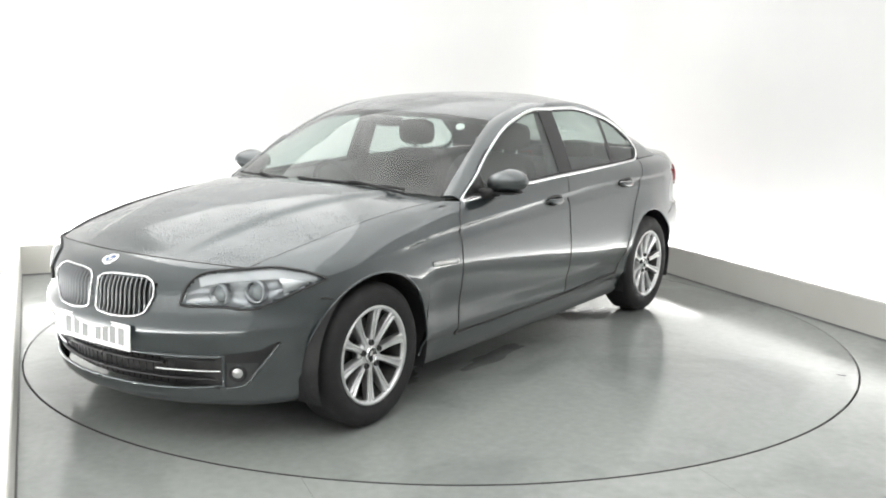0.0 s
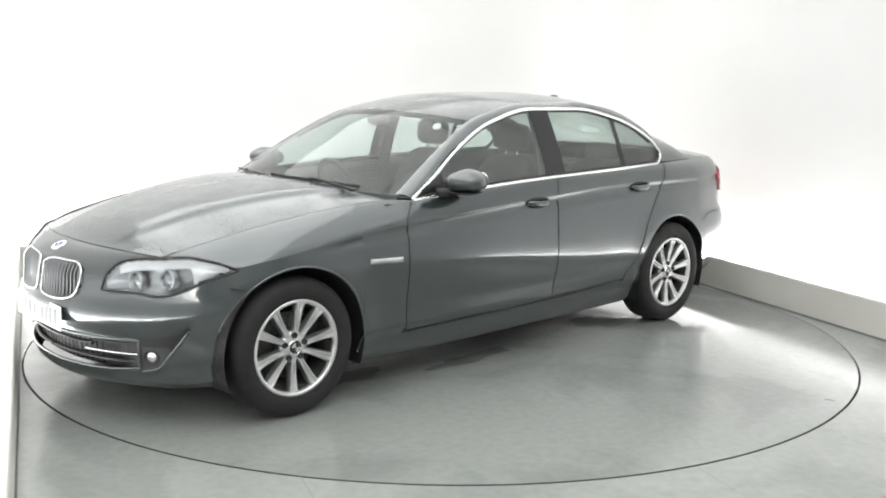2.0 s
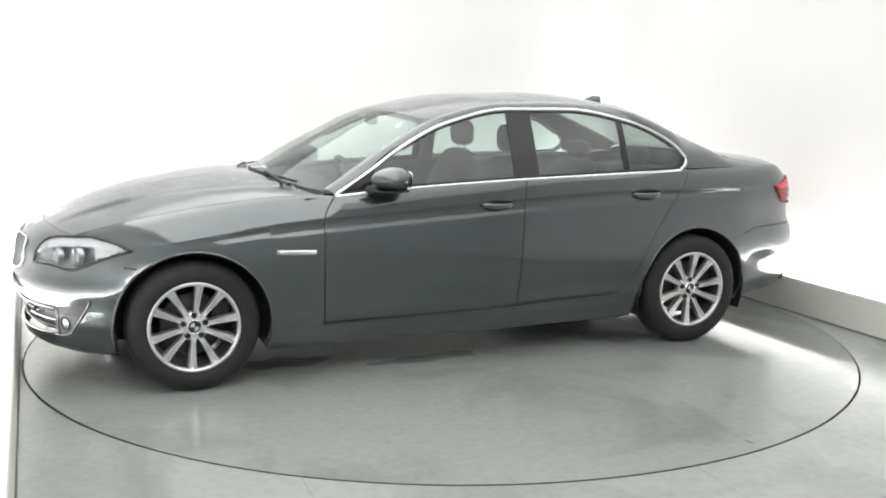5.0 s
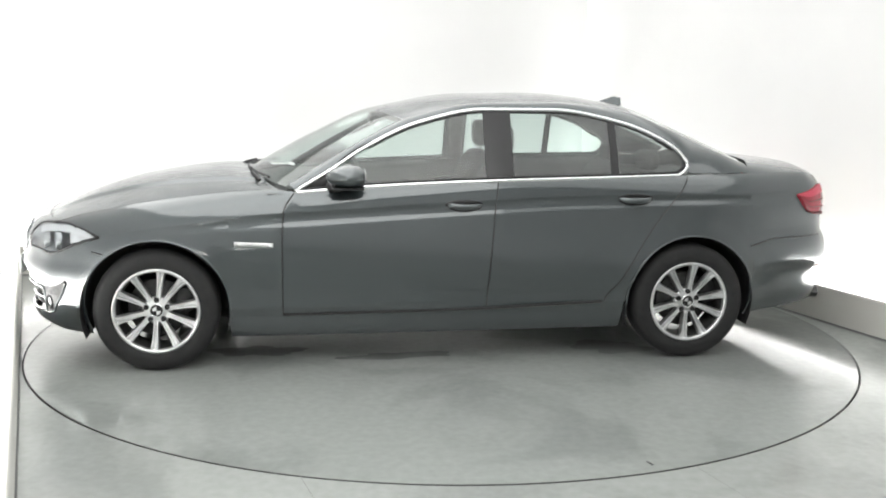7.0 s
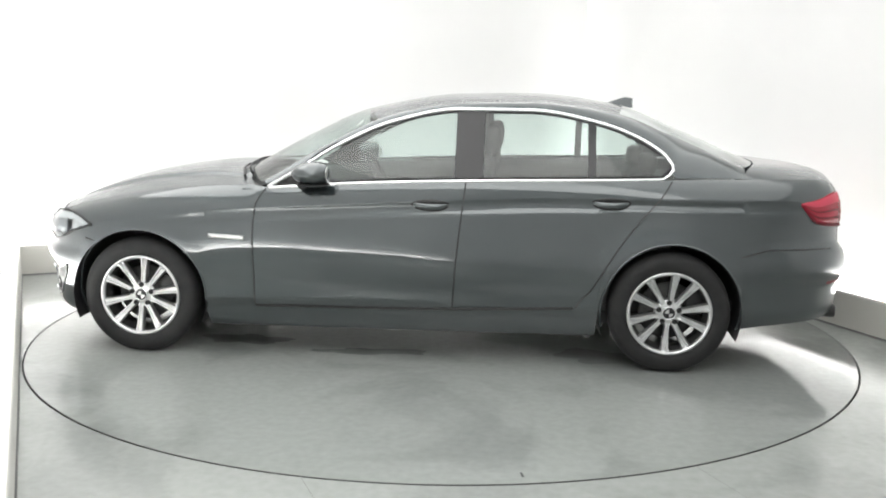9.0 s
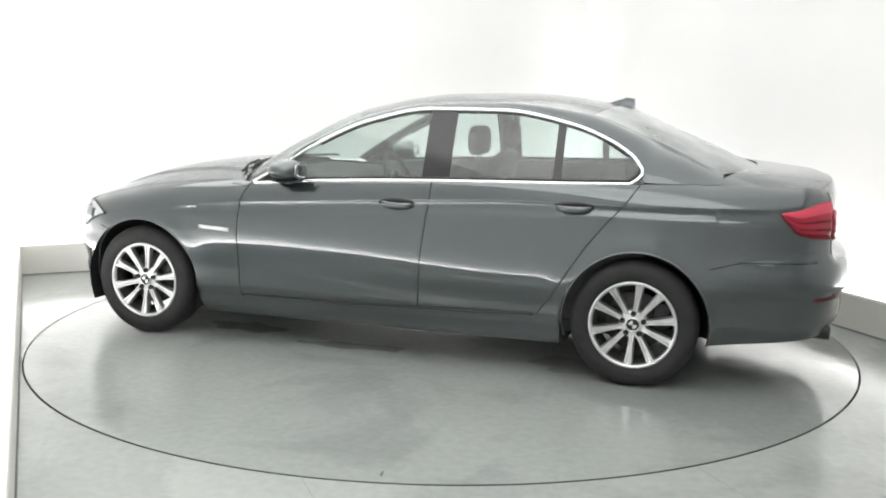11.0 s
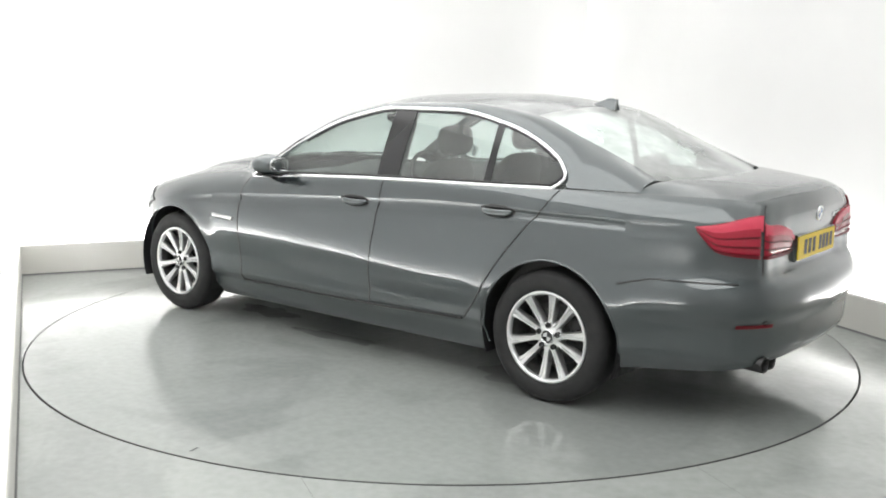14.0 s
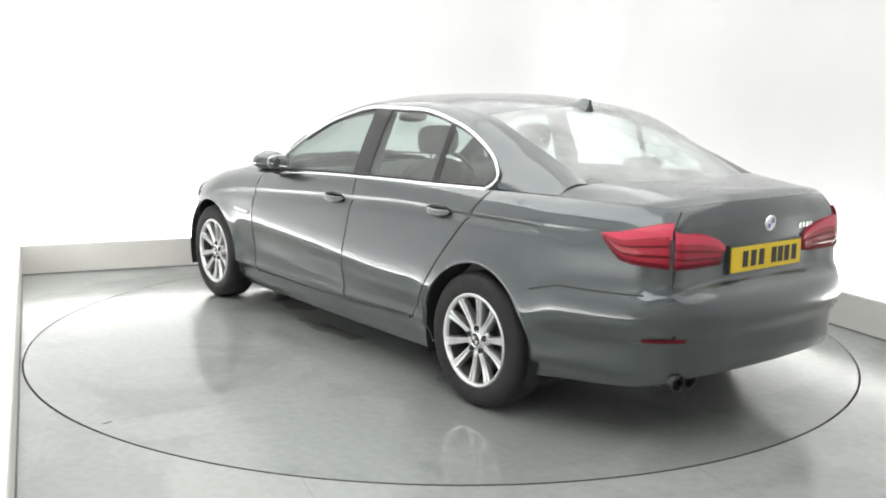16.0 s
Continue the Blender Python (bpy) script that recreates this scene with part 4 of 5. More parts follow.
def mirrors():
    for s in (1, -1):
        m = new("door_mirror")
        m.parent = car
        tagged(m, "body-coloured door mirror")

        def warp(v):
            k = 1 - 0.25 * max(v.y, 0) / 0.1
            front = max(v.x, 0) / 0.1
            return Vector((v.x * (1 - 0.25 * abs(v.y) / 0.1), v.y - 0.25 * front * 0.1 * 0.4 - 0.28 * max(v.y, 0) * (v.z + 0.068) / 0.136, v.z * k * (1 - 0.25 * front) + 0.1 * v.y))
        vs, fs = superball((0.478, 0.962, 1.053), (0.108, 0.116, 0.066), 2.5, warp=warp)
        add = lambda nm, V, F, mt, lb="": part_mesh(nm, mesh_of(nm, V if s > 0 else flip(V), F if s > 0 else [tuple(reversed(f)) for f in F], mt), m, lb)
        add("mirror_cap", vs, fs, PAINT)
        vs, fs = superball((0.47, 0.945, 0.994), (0.088, 0.075, 0.009), 3.0, 10, 20)
        add("mirror_base", vs, fs, BLACK, "black lower shell")
        vs, fs = tube([(0.57, 0.835, 0.985), (0.545, 0.875, 0.990), (0.51, 0.92, 1.0)], 0.028, 10, False, 0.6)
        add("mirror_arm", vs, fs, BLACK, "black mirror arm")
        vs, fs = superball((0.384, 0.945, 1.054), (0.005, 0.074, 0.044), 3.0, 12, 20)
        add("mirror_glass", vs, fs, MIRROR, "mirror glass")
        # black triangle between door and pillar
        tri = [(0.735, tumble(0.735, 0.975) - 0.002, 0.972), (0.50, tumble(0.5, 0.985) - 0.002, 0.988), (0.52, tumble(0.52, 1.07) - 0.002, 1.085)]
        add("mirror_triangle", tri + [(a, b - 0.01, c) for a, b, c in tri], [(0, 1, 2), (3, 5, 4), (0, 3, 4, 1), (1, 4, 5, 2), (2, 5, 3, 0)], BLACK)


mirrors()


# ---- headlamps ----
def headlamps():
    ks = np.linspace(HEAD_K[1], HEAD_K[0], 44)
    for s in (1, -1):
        lamp = new("headlamp")
        lamp.parent = car
        tagged(lamp, "clear headlamp with two round projectors")

        def add(nm, V, F, mt, lb="", smooth=True):
            return part_mesh(nm, mesh_of(nm, V if s > 0 else flip(V), F if s > 0 else [tuple(reversed(f)) for f in F], mt, smooth=smooth), lamp, lb)
        bowl = lambda a, b: 0.002 - 0.055 * min(1, 6 * a * (1 - a)) ** 0.7 * min(1, 5 * b * (1 - b)) ** 0.6
        V, F = skin(ks, HEAD_LO, HEAD_HI, 12, bowl)
        add("reflector", V, F, REFLECTOR, "silver reflector")
        V, F = skin(ks, HEAD_LO, HEAD_HI, 12, lambda a, b: 0.004 + 0.006 * 4 * b * (1 - b))
        add("lamp_cover", V, F, CLEAR, "clear cover")
        rim = [(k, float(HEAD_HI(k))) for k in ks] + [(k, float(HEAD_LO(k))) for k in ks[::-1]]
        V, F = on_side(rim, 0.0062, 0.003, 6, True)
        add("lamp_seal", V, F, BLACK, "black seal")
        for k, z, r in ((2.19, 0.672, 0.044), (2.07, 0.688, 0.046)):
            p, n = side_frame(k, z)
            way = Vector(n) * 0.35 + Vector((1, 0, 0)) * 0.65
            at = Vector(p) - way.normalized() * 0.045
            V, F = lathe([(r * 0.82, 0.0), (r * 0.86, 0.022), (r, 0.024), (r * 1.05, 0.016), (r * 1.05, -0.01)], 32)
            add("lamp_ring", turned_to(V, at, way), F, SLAT, "bright ring")
            V, F = lathe([(0.0, 0.022), (r * 0.3, 0.020), (r * 0.6, 0.012), (r * 0.84, 0.0)], 32)
            add("projector", turned_to(V, at, way), F, LENS, "glass projector lens")
        # bright brow along the upper edge
        V, F = skin(ks[5:-3], lambda k: float(HEAD_HI(k)) - 0.036, lambda k: float(HEAD_HI(k)) - 0.004, 4, lambda a, b: -0.010 - 0.012 * (1 - b))
        add("lamp_brow", V, F, BROW, "pale light brow")
        # dark inner corner with the turn signal
        V, F = skin(ks[-16:-6], lambda k: float(HEAD_LO(k)) + 0.008, lambda k: float(HEAD_HI(k)) - 0.034, 5, lambda a, b: -0.022)
        add("turn_signal", V, F, ALLOY, "bright turn signal reflector")


headlamps()


# ---- kidney grilles, badge, intake, fog lamps, plates ----
def nose_frame(y, z):
    return side_frame(station_at_y(abs(y)), z)


def grilles():
    for s in (1, -1):
        g = new("kidney_grille")
        g.parent = car
        tagged(g, "kidney-shaped grille with chrome frame and upright slats")

        def add(nm, V, F, mt, lb=""):
            return part_mesh(nm, mesh_of(nm, V if s > 0 else flip(V), F if s > 0 else [tuple(reversed(f)) for f in F], mt), g, lb)
        ys = np.linspace(0.024, 0.348, 30)
        line = [(y, float(KID_HI(y))) for y in ys] + [(y, float(KID_LO(y))) for y in ys[::-1]]
        pts = []
        for y, z in line:
            p, n = nose_frame(y, z)
            pts.append(p + n * 0.010)
        V, F = tube(pts, 0.0046, 8, True, 1.0, (1, 0.2, 0))
        add("grille_frame", V, F, CHROME, "chrome frame")
        P = []
        for y in ys:
            for z in np.linspace(float(KID_LO(y)), float(KID_HI(y)), 6):
                p, n = nose_frame(y, z)
                P.append(p - n * 0.045)
        add("grille_backing", P, grid_faces(len(ys), 6), BLACK, "black backing")
        for y in np.linspace(0.045, 0.325, 12):
            V = []
            lo, hi = float(KID_LO(y)) + 0.004, float(KID_HI(y)) - 0.004
            for z in np.linspace(lo, hi, 7):
                p, n = nose_frame(y, z)
                for dy, d in ((-0.0034, -0.012), (-0.0034, 0.003), (0.0, 0.008), (0.0034, 0.003), (0.0034, -0.012)):
                    V.append(p + n * d + np.array((0, dy, 0)))
            add("grille_slat", V, grid_faces(7, 5), SLAT)


grilles()


def badge(k, z, r, tilt=0.0):
    p, n = side_frame(k, z)
    at, way = Vector(p), Vector(n) + Vector((0, 0, tilt))
    b = new("badge")
    b.parent = car
    tagged(b, "small round blue and white badge")
    V, F = lathe([(0.0, 0.004), (r * 0.8, 0.004), (r * 0.82, 0.006), (r, 0.005), (r, -0.004)], 36)
    part_mesh("badge_ring", mesh_of("badge_ring", turned_to(V, at, way), F, CHROME), b)
    for i in range(4):
        q = [(0, 0.0056, 0)] + [(r * 0.62 * math.cos(math.pi * (i / 2 + j / 16)), 0.0056, r * 0.62 * math.sin(math.pi * (i / 2 + j / 16))) for j in range(9)]
        part_mesh("badge_quarter", mesh_of("badge_quarter", turned_to(q, at, way), [tuple(range(10))], BLUE if i % 2 else ALLOY, smooth=False), b)
    return b


badge(NOSE, 0.772, 0.037, 0.2)
badge(TAIL, 0.955, 0.036)


def intake():
    g = new("lower_intake")
    g.parent = car
    tagged(g, "dark lower air intake with bright blades")
    ys = np.linspace(-0.612, 0.612, 60)
    P = []
    for y in ys:
        for z in np.linspace(float(INT_LO(abs(y))) - 0.006, float(INT_HI(abs(y))) + 0.006, 8):
            p, n = nose_frame(y, z)
            e = min(1.0, 8 * (0.616 - abs(y)))
            p = p - n * 0.06 * e
            P.append((p[0], math.copysign(p[1], y), p[2]))
    part_mesh("intake_backing", mesh_of("intake_backing", P, grid_faces(60, 8), BLACK), g, "black mesh")
    # lip round the opening
    pts = []
    for y in ys:
        p, n = nose_frame(y, float(INT_HI(abs(y))))
        pts.append((p[0], math.copysign(p[1], y), p[2]))
    for y in ys[::-1]:
        p, n = nose_frame(y, float(INT_LO(abs(y))))
        pts.append((p[0], math.copysign(p[1], y), p[2]))
    V, F = tube(pts, 0.009, 6, True)
    part_mesh("intake_lip", mesh_of("intake_lip", V, F, PAINT), g)
    for zb, y0, y1, r, mt in ((0.345, 0.33, 0.60, 0.0050, CHROME), (0.365, 0.0, 0.36, 0.008, BLACK), (0.305, 0.0, 0.59, 0.008, BLACK), (0.385, 0.36, 0.59, 0.007, BLACK)):
        for s in (1, -1):
            pts = []
            for y in np.linspace(y0, y1, 16):
                p, n = nose_frame(y, zb)
                p = p - n * (0.008 if mt is CHROME else 0.025)
                pts.append((p[0], p[1] * s, p[2]))
            V, F = tube(pts, r, 6, False, 1.6, (1, 0, 0))
            part_mesh("blade", mesh_of("blade", V, F, mt), g, "bright blade" if mt is CHROME else "")
    # crossed bars of the mesh
    for i in range(22):
        y = -0.40 + 0.8 * i / 21
        pts = []
        for z in (0.272, 0.34, 0.405):
            p, n = nose_frame(y, z)
            p = p - n * 0.045
            pts.append((p[0], math.copysign(p[1], y), p[2]))
        V, F = tube(pts, 0.003, 4)
        part_mesh("mesh_bar", mesh_of("mesh_bar", V, F, GLOSS_BLACK), g)
    for s in (1, -1):
        f = new("fog_lamp")
        f.parent = car
        tagged(f, "round fog lamp in a grey corner panel")
        put = lambda nm, V, F, mt, lb="": part_mesh(nm, mesh_of(nm, V if s > 0 else flip(V), F if s > 0 else [tuple(reversed(q)) for q in F], mt), f, lb)
        # flat black sheet stands in for the dark hollow of the scoop
        V, F = skin(np.linspace(2.165, 1.974, 20), SCOOP_LO, SCOOP_HI, 6, lambda a, b: 0.0015)
        put("scoop_sheet", V, F, BLACK, "flat black sheet for the dark scoop opening")
        V, F = skin(np.linspace(2.158, 2.052, 14), lambda k: max(0.276, float(SCOOP_LO(k)) + 0.008), lambda k: 0.388, 6, lambda a, b: 0.004)
        put("fog_panel", V, F, GREY_PLASTIC, "dark grey corner panel")
        V, F = on_side([(k, float(SCOOP_LO(k))) for k in np.linspace(2.16, 1.972, 24)], 0.0075, 0.001, 8)
        put("corner_edge", V, F, PAINT, "body-coloured edge of the scoop")
        p, n = nose_frame(0.662, 0.342)
        at, way = Vector(p) + Vector(n) * 0.002, Vector(n)
        for nm, prof, mt in (("fog_bezel", [(0.026, -0.004), (0.030, 0.009), (0.036, 0.008), (0.042, -0.004)], BLACK), ("fog_glass", [(0.0, 0.007), (0.016, 0.005), (0.027, -0.001)], ALLOY)):
            V, F = lathe(prof, 28)
            V = turned_to(V, at, way)
            part_mesh(nm, mesh_of(nm, V if s > 0 else flip(V), F, mt), f)


intake()


def plate(at, way, mat, label, w=0.52, h=0.111):
    b = new("number_plate")
    b.parent = car
    tagged(b, label)
    V = [(x, y, z) for y in (0.0, 0.006) for x, z in ((-w / 2, -h / 2), (w / 2, -h / 2), (w / 2, h / 2), (-w / 2, h / 2))]
    F = [(3, 2, 1, 0), (4, 5, 6, 7), (0, 1, 5, 4), (1, 2, 6, 5), (2, 3, 7, 6), (3, 0, 4, 7)]
    part_mesh("plate_board", mesh_of("plate_board", turned_to(V, at, way), F, mat, smooth=False), b)
    if mat is YELLOW:
        V = [(x, y, z) for y in (-0.05, -0.001) for x, z in ((-w / 2 - 0.008, -h / 2 - 0.008), (w / 2 + 0.008, -h / 2 - 0.008), (w / 2 + 0.008, h / 2 + 0.008), (-w / 2 - 0.008, h / 2 + 0.008))]
        part_mesh("plate_plinth", mesh_of("plate_plinth", turned_to(V, at, way), F, PAINT, smooth=False), b, "grey painted plinth behind the plate")
    # the characters as plain bars; the front ones are greyed for glare
    xs = [-0.205, -0.148, -0.098, -0.048, 0.045, 0.105, 0.165]
    for i, x in enumerate(xs):
        hw = 0.019
        V = [(x + a * hw, 0.0075, c * 0.036) for a, c in ((-1, -1), (1, -1), (1, 1), (-1, 1))] + [(x + a * hw, 0.005, c * 0.036) for a, c in ((-1, -1), (1, -1), (1, 1), (-1, 1))]
        part_mesh("plain_bar", mesh_of("plain_bar", turned_to(V, at, way), F, GLARED_BAR if mat is WHITE else BLACK, smooth=False), b)


plate((2.320, 0.0, 0.478), (1, 0, 0.04), WHITE, "white front number plate with plain black bars paled by glare")
plate((-2.454, 0.0, 0.808), (-1, 0, 0.0), YELLOW, "yellow rear number plate with plain dark bars")


# ---- tail lamps, reflectors, exhaust ----
def tail_lamps():
    for s in (1, -1):
        for nm, k0, k1 in (("tail_lamp", TAIL_K[1], -2.518), ("boot_lamp", -2.53, TAIL_K[0])):
            lamp = new(nm)
            lamp.parent = car
            tagged(lamp, "red tail lamp with dark ribs")
            ks = np.linspace(k0, k1, 26)

            def add(n2, lo, hi, off, mt, rows=6, lb=""):
                V, F = skin(ks, lo, hi, rows, off)
                part_mesh(n2, mesh_of(n2, V if s > 0 else flip(V), F if s > 0 else [tuple(reversed(f)) for f in F], mt), lamp, lb)
            edge = lambda a, b: -0.004 if a in (0.0, 1.0) or b in (0.0, 1.0) else 0.007 + 0.008 * 4 * b * (1 - b)
            add("lens", TAIL_LO, TAIL_HI, edge, RED, 10, "red lens")
            H = lambda f: (lambda k: float(TAIL_LO(k)) * (1 - f) + float(TAIL_HI(k)) * f)
            # reflection on the upper lens, painted as a paler strip
            add("gleam_band", H(0.62), H(0.93), lambda a, b: 0.013 + 0.002 * math.sin(math.pi * b), RED_GLEAM, 4, "paler red band as a painted reflection")
            for f in (0.24, 0.46):
                add("rib", H(f), H(f + 0.045), lambda a, b: 0.0162 if 0 < a < 1 else 0.004, RED_DARK, 3)
            add("lamp_foot", H(0.0), H(0.09), lambda a, b: 0.014 if 0 < a < 1 else 0.0, RED_DARK, 3)
        ks = np.linspace(-2.40, -2.60, 12)
        V, F = skin(ks, lambda k: 0.487, lambda k: 0.507, 3, lambda a, b: 0.004)
        part_mesh("rear_reflector", mesh_of("rear_reflector", V if s > 0 else flip(V), F if s > 0 else [tuple(reversed(f)) for f in F], RED_DARK), car, "dark red reflector strip")


tail_lamps()

for ey in (0.570, 0.490):
    vs, fs = lathe([(0.030, -0.10), (0.031, 0.0), (0.034, 0.004), (0.038, 0.0), (0.039, -0.18)], 32)
    pipe = part_mesh("exhaust_pipe", mesh_of("exhaust_pipe", turned_to(vs, (-2.452, ey, 0.308), (-1, 0.12, 0)), fs, PIPE), car, "round dark exhaust tip")
    vs, fs = lathe([(0.0, -0.03), (0.030, -0.03)], 24)
    part_mesh("pipe_inside", mesh_of("pipe_inside", turned_to(vs, (-2.452, ey, 0.308), (-1, 0.12, 0)), fs, BLACK), pipe)


def rear_trim():
    # the bright model badge, as plain bars
    for i in range(4):
        p, n = side_frame(float(np.interp(0.27 + 0.034 * i, OY(np.linspace(TAIL, -2.5, 100)), np.linspace(TAIL, -2.5, 100))), 0.925)
        at, way = Vector((p[0], -p[1], p[2])), Vector((n[0], -n[1], n[2]))
        V = [(x, y, z) for y in (0, 0.004) for x, z in ((-0.010, -0.012), (0.010, -0.012), (0.010, 0.012), (-0.010, 0.012))]
        F2 = [(3, 2, 1, 0), (4, 5, 6, 7), (0, 1, 5, 4), (1, 2, 6, 5), (2, 3, 7, 6), (3, 0, 4, 7)]
        part_mesh("badge_bar", mesh_of("badge_bar", turned_to(V, at, way), F2, CHROME, smooth=False), car, "small chrome bar")


rear_trim()

def parking_sensors():
    for y in (0.62, 0.24):
        k = station_at_y(y, False)
        p, n = side_frame(k, 0.515)
        vs, fs = lathe([(0.0, 0.003), (0.009, 0.003), (0.0115, 0.001), (0.012, -0.006)], 18)
        both_sides("parking_sensor", turned_to(vs, p, n), fs, BLACK, car, "small dark round sensor")


parking_sensors()

# ---- side trim ----
vs, fs = on_side([(k, 0.688 + (k - 0.975) * 0.04) for k in np.linspace(1.075, 0.872, 10)], 0.013, 0.003, 8, False, 0.35)
both_sides("side_repeater", vs, fs, ALLOY, car, "slim chrome side repeater")


# ---- roof fin, wipers, cowl ----
def fin():
    vs = []
    for i in range(14):
        t = i / 13
        x = -1.14 - 0.185 * t
        h = 0.060 * min(1, t * 1.35) ** 1.2
        base = 1.444 - 0.028 * t
        w = 0.042 * (1 - 0.3 * t)
        for dy, dz in ((-w, 0), (-w * 0.45, h * 0.55), (-0.008, h), (0.008, h), (w * 0.45, h * 0.55), (w, 0)):
            vs.append((x, dy, base + dz))
    fs = grid_faces(14, 6) + [tuple(13 * 6 + j for j in range(6))]
    part_mesh("roof_aerial", mesh_of("roof_aerial", vs, fs, PAINT), car, "shark-fin roof aerial")


fin()


def cowl():
    P = []
    for q in np.linspace(0, 1, 5):
        for t in np.linspace(-1, 1, 30):
            a = (0.83 + 0.17 * (1 - t * t) + 0.01, 0.785 * t, 0.955 + 0.055 * (1 - abs(t) ** 2.3))
            b = (0.78 + 0.24 * (1 - t * t), 0.775 * t, 0.975 + 0.03 * (1 - abs(t) ** 2.4))
            P.append(tuple(a[i] * (1 - q) + b[i] * q - (0.012 * math.sin(math.pi * q) if i == 2 else 0) for i in range(3)))
    part_mesh("cowl_panel", mesh_of("cowl_panel", P, grid_faces(5, 30), BLACK), car, "black plastic cowl below the windscreen")
    for y0, y1 in ((0.60, -0.02), (-0.08, -0.62)):
        w = new("wiper")
        w.parent = car
        tagged(w, "black windscreen wiper")
        pts = []
        for i in range(14):
            y = y0 + (y1 - y0) * i / 13
            q = 0.035 + 0.035 * i / 13
            e = top_edge(q)
            t = y / e[1]
            pts.append((e[0] + float(top_bx(q)) * (1 - t * t) + 0.012, y, e[2] + float(top_cz(q)) * (1 - abs(t) ** 2.4) + 0.014))
        vs, fs = tube(pts, 0.007, 6)
        part_mesh("wiper_blade", mesh_of("wiper_blade", vs, fs, BLACK), w)
        e = Vector(pts[0]) + Vector((0.05, 0.02, -0.015))
        vs, fs = tube([e, (e + Vector(pts[6])) / 2 + Vector((0.02, 0, 0.012)), Vector(pts[6]) + Vector((0.006, 0, 0.01))], 0.008, 6)
        part_mesh("wiper_arm", mesh_of("wiper_arm", vs, fs, BLACK), w)


cowl()


def screen_sticker():
    """Small round paper disc behind the windscreen."""
    q, t = 1.62, 0.80
    e = top_edge(q)
    at = Vector((e[0] + float(top_bx(q)) * (1 - t * t) - 0.012, e[1] * t, e[2] + float(top_cz(q)) * (1 - t ** 2.4) - 0.014))
    vs, fs = lathe([(0.0, 0.0), (0.020, 0.0), (0.025, 0.001), (0.025, -0.002)], 28)
    part_mesh("paper_disc", mesh_of("paper_disc", turned_to(vs, at, (0.62, 0.25, 0.75)), fs, WHITE), car, "small round white paper disc")


screen_sticker()


# ---- cabin ----
def cabin():
    bm = bmesh.new()
    box(bm, -1.75, 1.0, -0.78, 0.78, 0.24, 0.30)
    part("cabin_floor", bm, CABIN, car, "dark carpet", smooth=False)
    # dashboard across the cabin
    prof = [(0.98, 0.93), (0.80, 0.965), (0.62, 0.955), (0.48, 0.925), (0.42, 0.87), (0.44, 0.70), (0.60, 0.55), (0.95, 0.55)]
    n, m = 21, len(prof)
    vs = []
    for i in range(n):
        t = -1 + 2 * i / (n - 1)
        lift = 0.035 * math.exp(-((t + 0.48) / 0.24) ** 2)
        for x, z in prof:
            vs.append((x + 0.03 * (1 - t * t), 0.72 * t, z + (lift if z > 0.9 else 0)))
    fs = grid_faces(n, m, False, True) + [tuple(range(m)), tuple((n - 1) * m + j for j in range(m))]
    part_mesh("dashboard", mesh_of("dashboard", vs, fs, CABIN), car, "dark dashboard")
    # steering wheel on the right-hand side
    st = new("steering_wheel")
    st.parent = car
    tagged(st, "dark leather steering wheel")
    c, way = Vector((0.30, -0.37, 0.90)), Vector((-1, 0, 0.45))
    ring = turned_to([(0.185 * math.cos(g), 0, 0.185 * math.sin(g)) for g in np.linspace(0, 2 * math.pi, 37)[:-1]], c, way)
    vs, fs = tube(ring, 0.016, 8, True)
    part_mesh("wheel_rim", mesh_of("wheel_rim", vs, fs, BLACK), st)
    for g in (0, math.pi, 1.5 * math.pi):
        vs, fs = tube(turned_to([(0.0, -0.01, 0.0), (0.18 * math.cos(g), 0, 0.18 * math.sin(g))], c, way), 0.018, 6)
        part_mesh("wheel_spoke", mesh_of("wheel_spoke", vs, fs, BLACK), st)
    vs, fs = lathe([(0, 0.02), (0.05, 0.018), (0.065, 0.0), (0.06, -0.03)], 20)
    part_mesh("wheel_boss", mesh_of("wheel_boss", turned_to(vs, c, way), fs, BLACK), st)

    def seat(x, y, wide=0.26, rear=False):
        s = new("seat")
        s.parent = car
        tagged(s, "dark cloth car seat with headrest")
        vs, fs = superball((x + 0.05, y, 0.50), (0.27, wide, 0.09), 4, 14, 24)
        part_mesh("cushion", mesh_of("cushion", vs, fs, CABIN), s)
        lean = 0.36
        tall = 0.34 if not rear else 0.27

        def warp(v):
            return Vector((v.x - lean * (v.z + 0.35), v.y * (1 - 0.18 * max(v.z, 0) / 0.3), v.z))
        vs, fs = superball((x - 0.20, y, 0.78), (0.075, wide, tall), 4, 18, 24, warp)
        part_mesh("backrest", mesh_of("backrest", vs, fs, CABIN), s)
        hx = x - 0.20 - lean * (tall + 0.40)
        hz = 0.78 + tall + (0.105 if not rear else 0.055)
        vs, fs = superball((hx, y, hz), (0.048, 0.135, 0.085 if not rear else 0.06), 3.5, 12, 20)
        part_mesh("headrest", mesh_of("headrest", vs, fs, CABIN), s)
        for d in (-0.05, 0.05):
            vs, fs = tube([(hx + 0.01, y + d, hz - 0.14), (hx, y + d, hz - 0.05)], 0.007, 6)
            part_mesh("headrest_post", mesh_of("headrest_post", vs, fs, CHROME), s)
    for y in (0.37, -0.37):
        seat(-0.02, y)
    for y in (0.36, -0.36):
        seat(-0.95, y, 0.33, True)
    bm = bmesh.new()
    box(bm, -1.95, -1.50, -0.64, 0.64, 0.93, 0.99, 0.01)
    part("parcel_shelf", bm, CABIN, car, "dark parcel shelf")
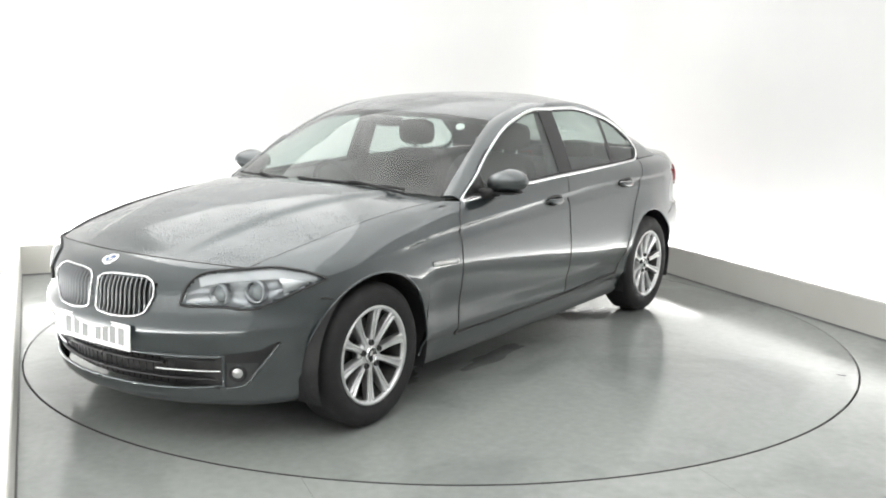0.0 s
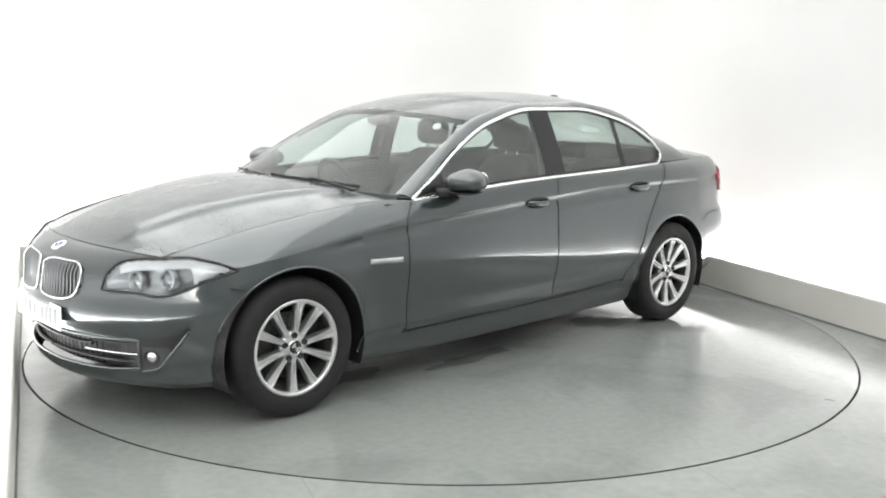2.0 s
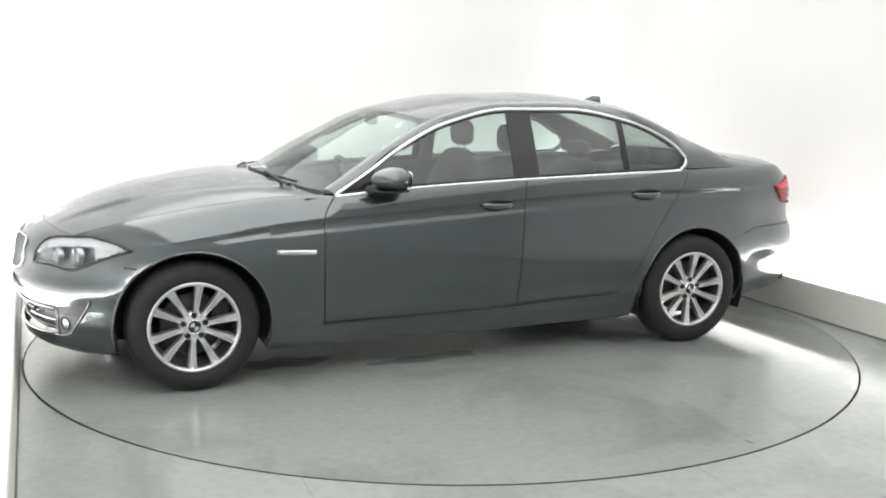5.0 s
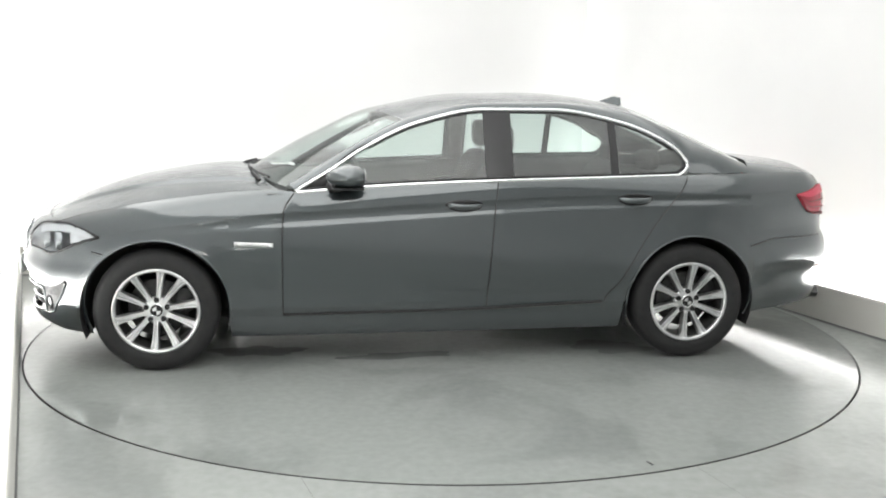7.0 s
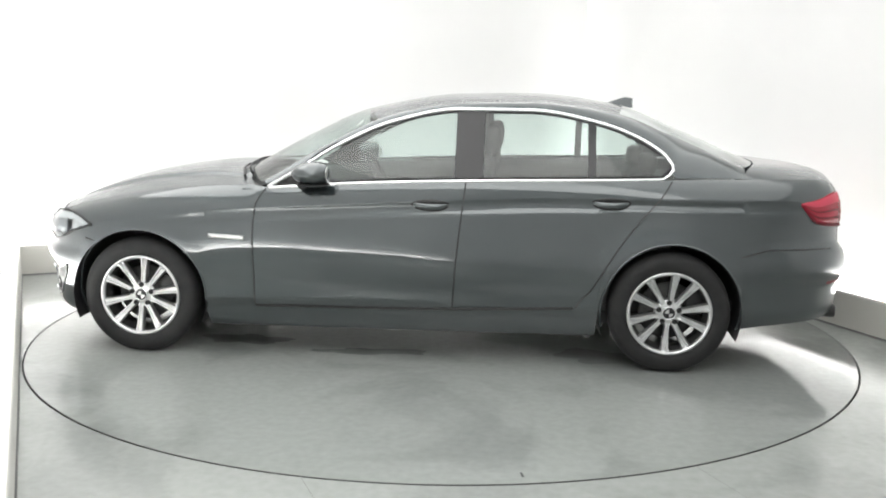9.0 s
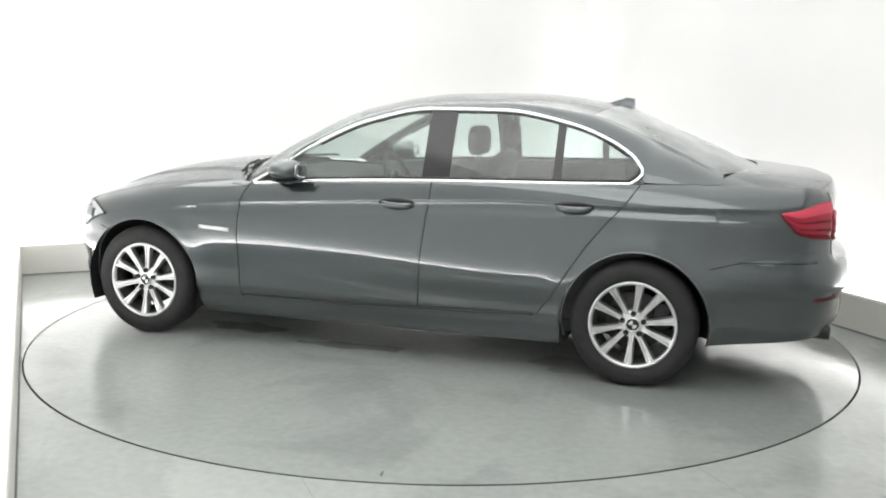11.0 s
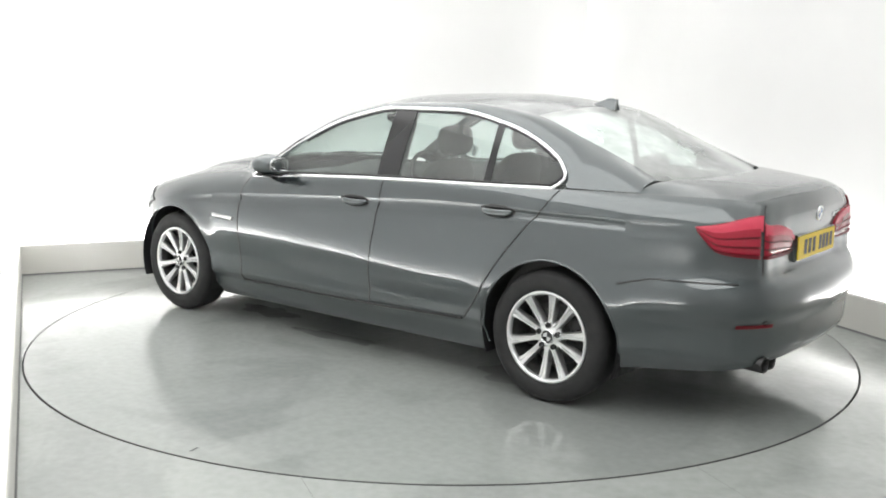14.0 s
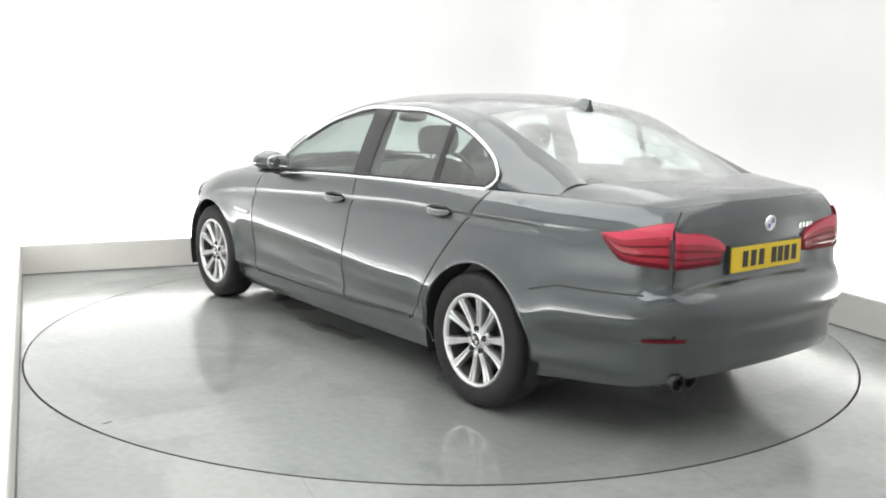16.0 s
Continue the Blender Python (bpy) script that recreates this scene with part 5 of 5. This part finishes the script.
    # door linings close the cabin below the windows
    for s in (1, -1):
        vs = []
        xs = np.linspace(0.90, -1.50, 30)
        for x in xs:
            zb = float(win_low(min(x, 0.72))) - 0.012
            yb = float(EY(min(x, 0.7)))
            for dy, z in ((0.022, zb), (0.055, zb), (0.085, zb - 0.05), (0.075, 0.30)):
                vs.append((x, s * (yb - dy), z))
        part_mesh("door_lining", mesh_of("door_lining", vs, grid_faces(30, 4), CABIN_TRIM), car, "dark grey door lining")
    # roof lining
    P = ROOF.copy()
    P[..., 2] -= 0.03
    P[..., 1] *= 0.985
    part_mesh("roof_lining", sub_mesh("roof_lining", P, -up_normals(P), np.ones((59, 29), bool), CABIN_TRIM, both=True), car, "grey roof lining")
    # inner pillars at the doors
    for s in (1, -1):
        vs, fs = tube([(-0.37, s * 0.76, 1.0), (-0.375, s * 0.70, 1.2), (-0.38, s * 0.62, 1.40)], 0.05, 8, False, 0.5)
        part_mesh("inner_pillar", mesh_of("inner_pillar", vs, fs, CABIN_TRIM), car)
    vs, fs = superball((0.28, 0.0, 1.325), (0.018, 0.11, 0.032), 3, 10, 18)
    part_mesh("rear_view_mirror", mesh_of("rear_view_mirror", vs, fs, BLACK), car, "black rear-view mirror")
    # firewall and luggage wall keep the daylight out of the body
    bm = bmesh.new()
    box(bm, 0.96, 0.98, -0.70, 0.70, 0.24, 0.93)
    box(bm, -1.97, -1.95, -0.66, 0.66, 0.28, 0.99)
    part("bulkhead", bm, BLACK, car, smooth=False)


cabin()


# ---- what moves: the turntable, and the car on it ----
TURN = ((0.0, 234.66), (0.5, 232.75), (1.0, 229.7), (1.5, 226.35), (2.0, 222.85), (2.5, 219.36), (4.0, 209.15), (16.0, 127.69))


def motions():
    car_rows, table_rows = [], []
    ts, gs = [a for a, _ in TURN], [b for _, b in TURN]
    for i in range(33):
        t = i * 0.5
        g = float(np.interp(t, ts, gs))
        c, s = math.cos(radians(g)), math.sin(radians(g))
        car_rows.append((t, pose(CAR_X * c - CAR_Y * s, CAR_X * s + CAR_Y * c, 0, 0, 0, g)))
        table_rows.append((t, pose(0, 0, 0, 0, 0, g)))
    walk(car, car_rows)
    walk(TABLE, table_rows)


motions()
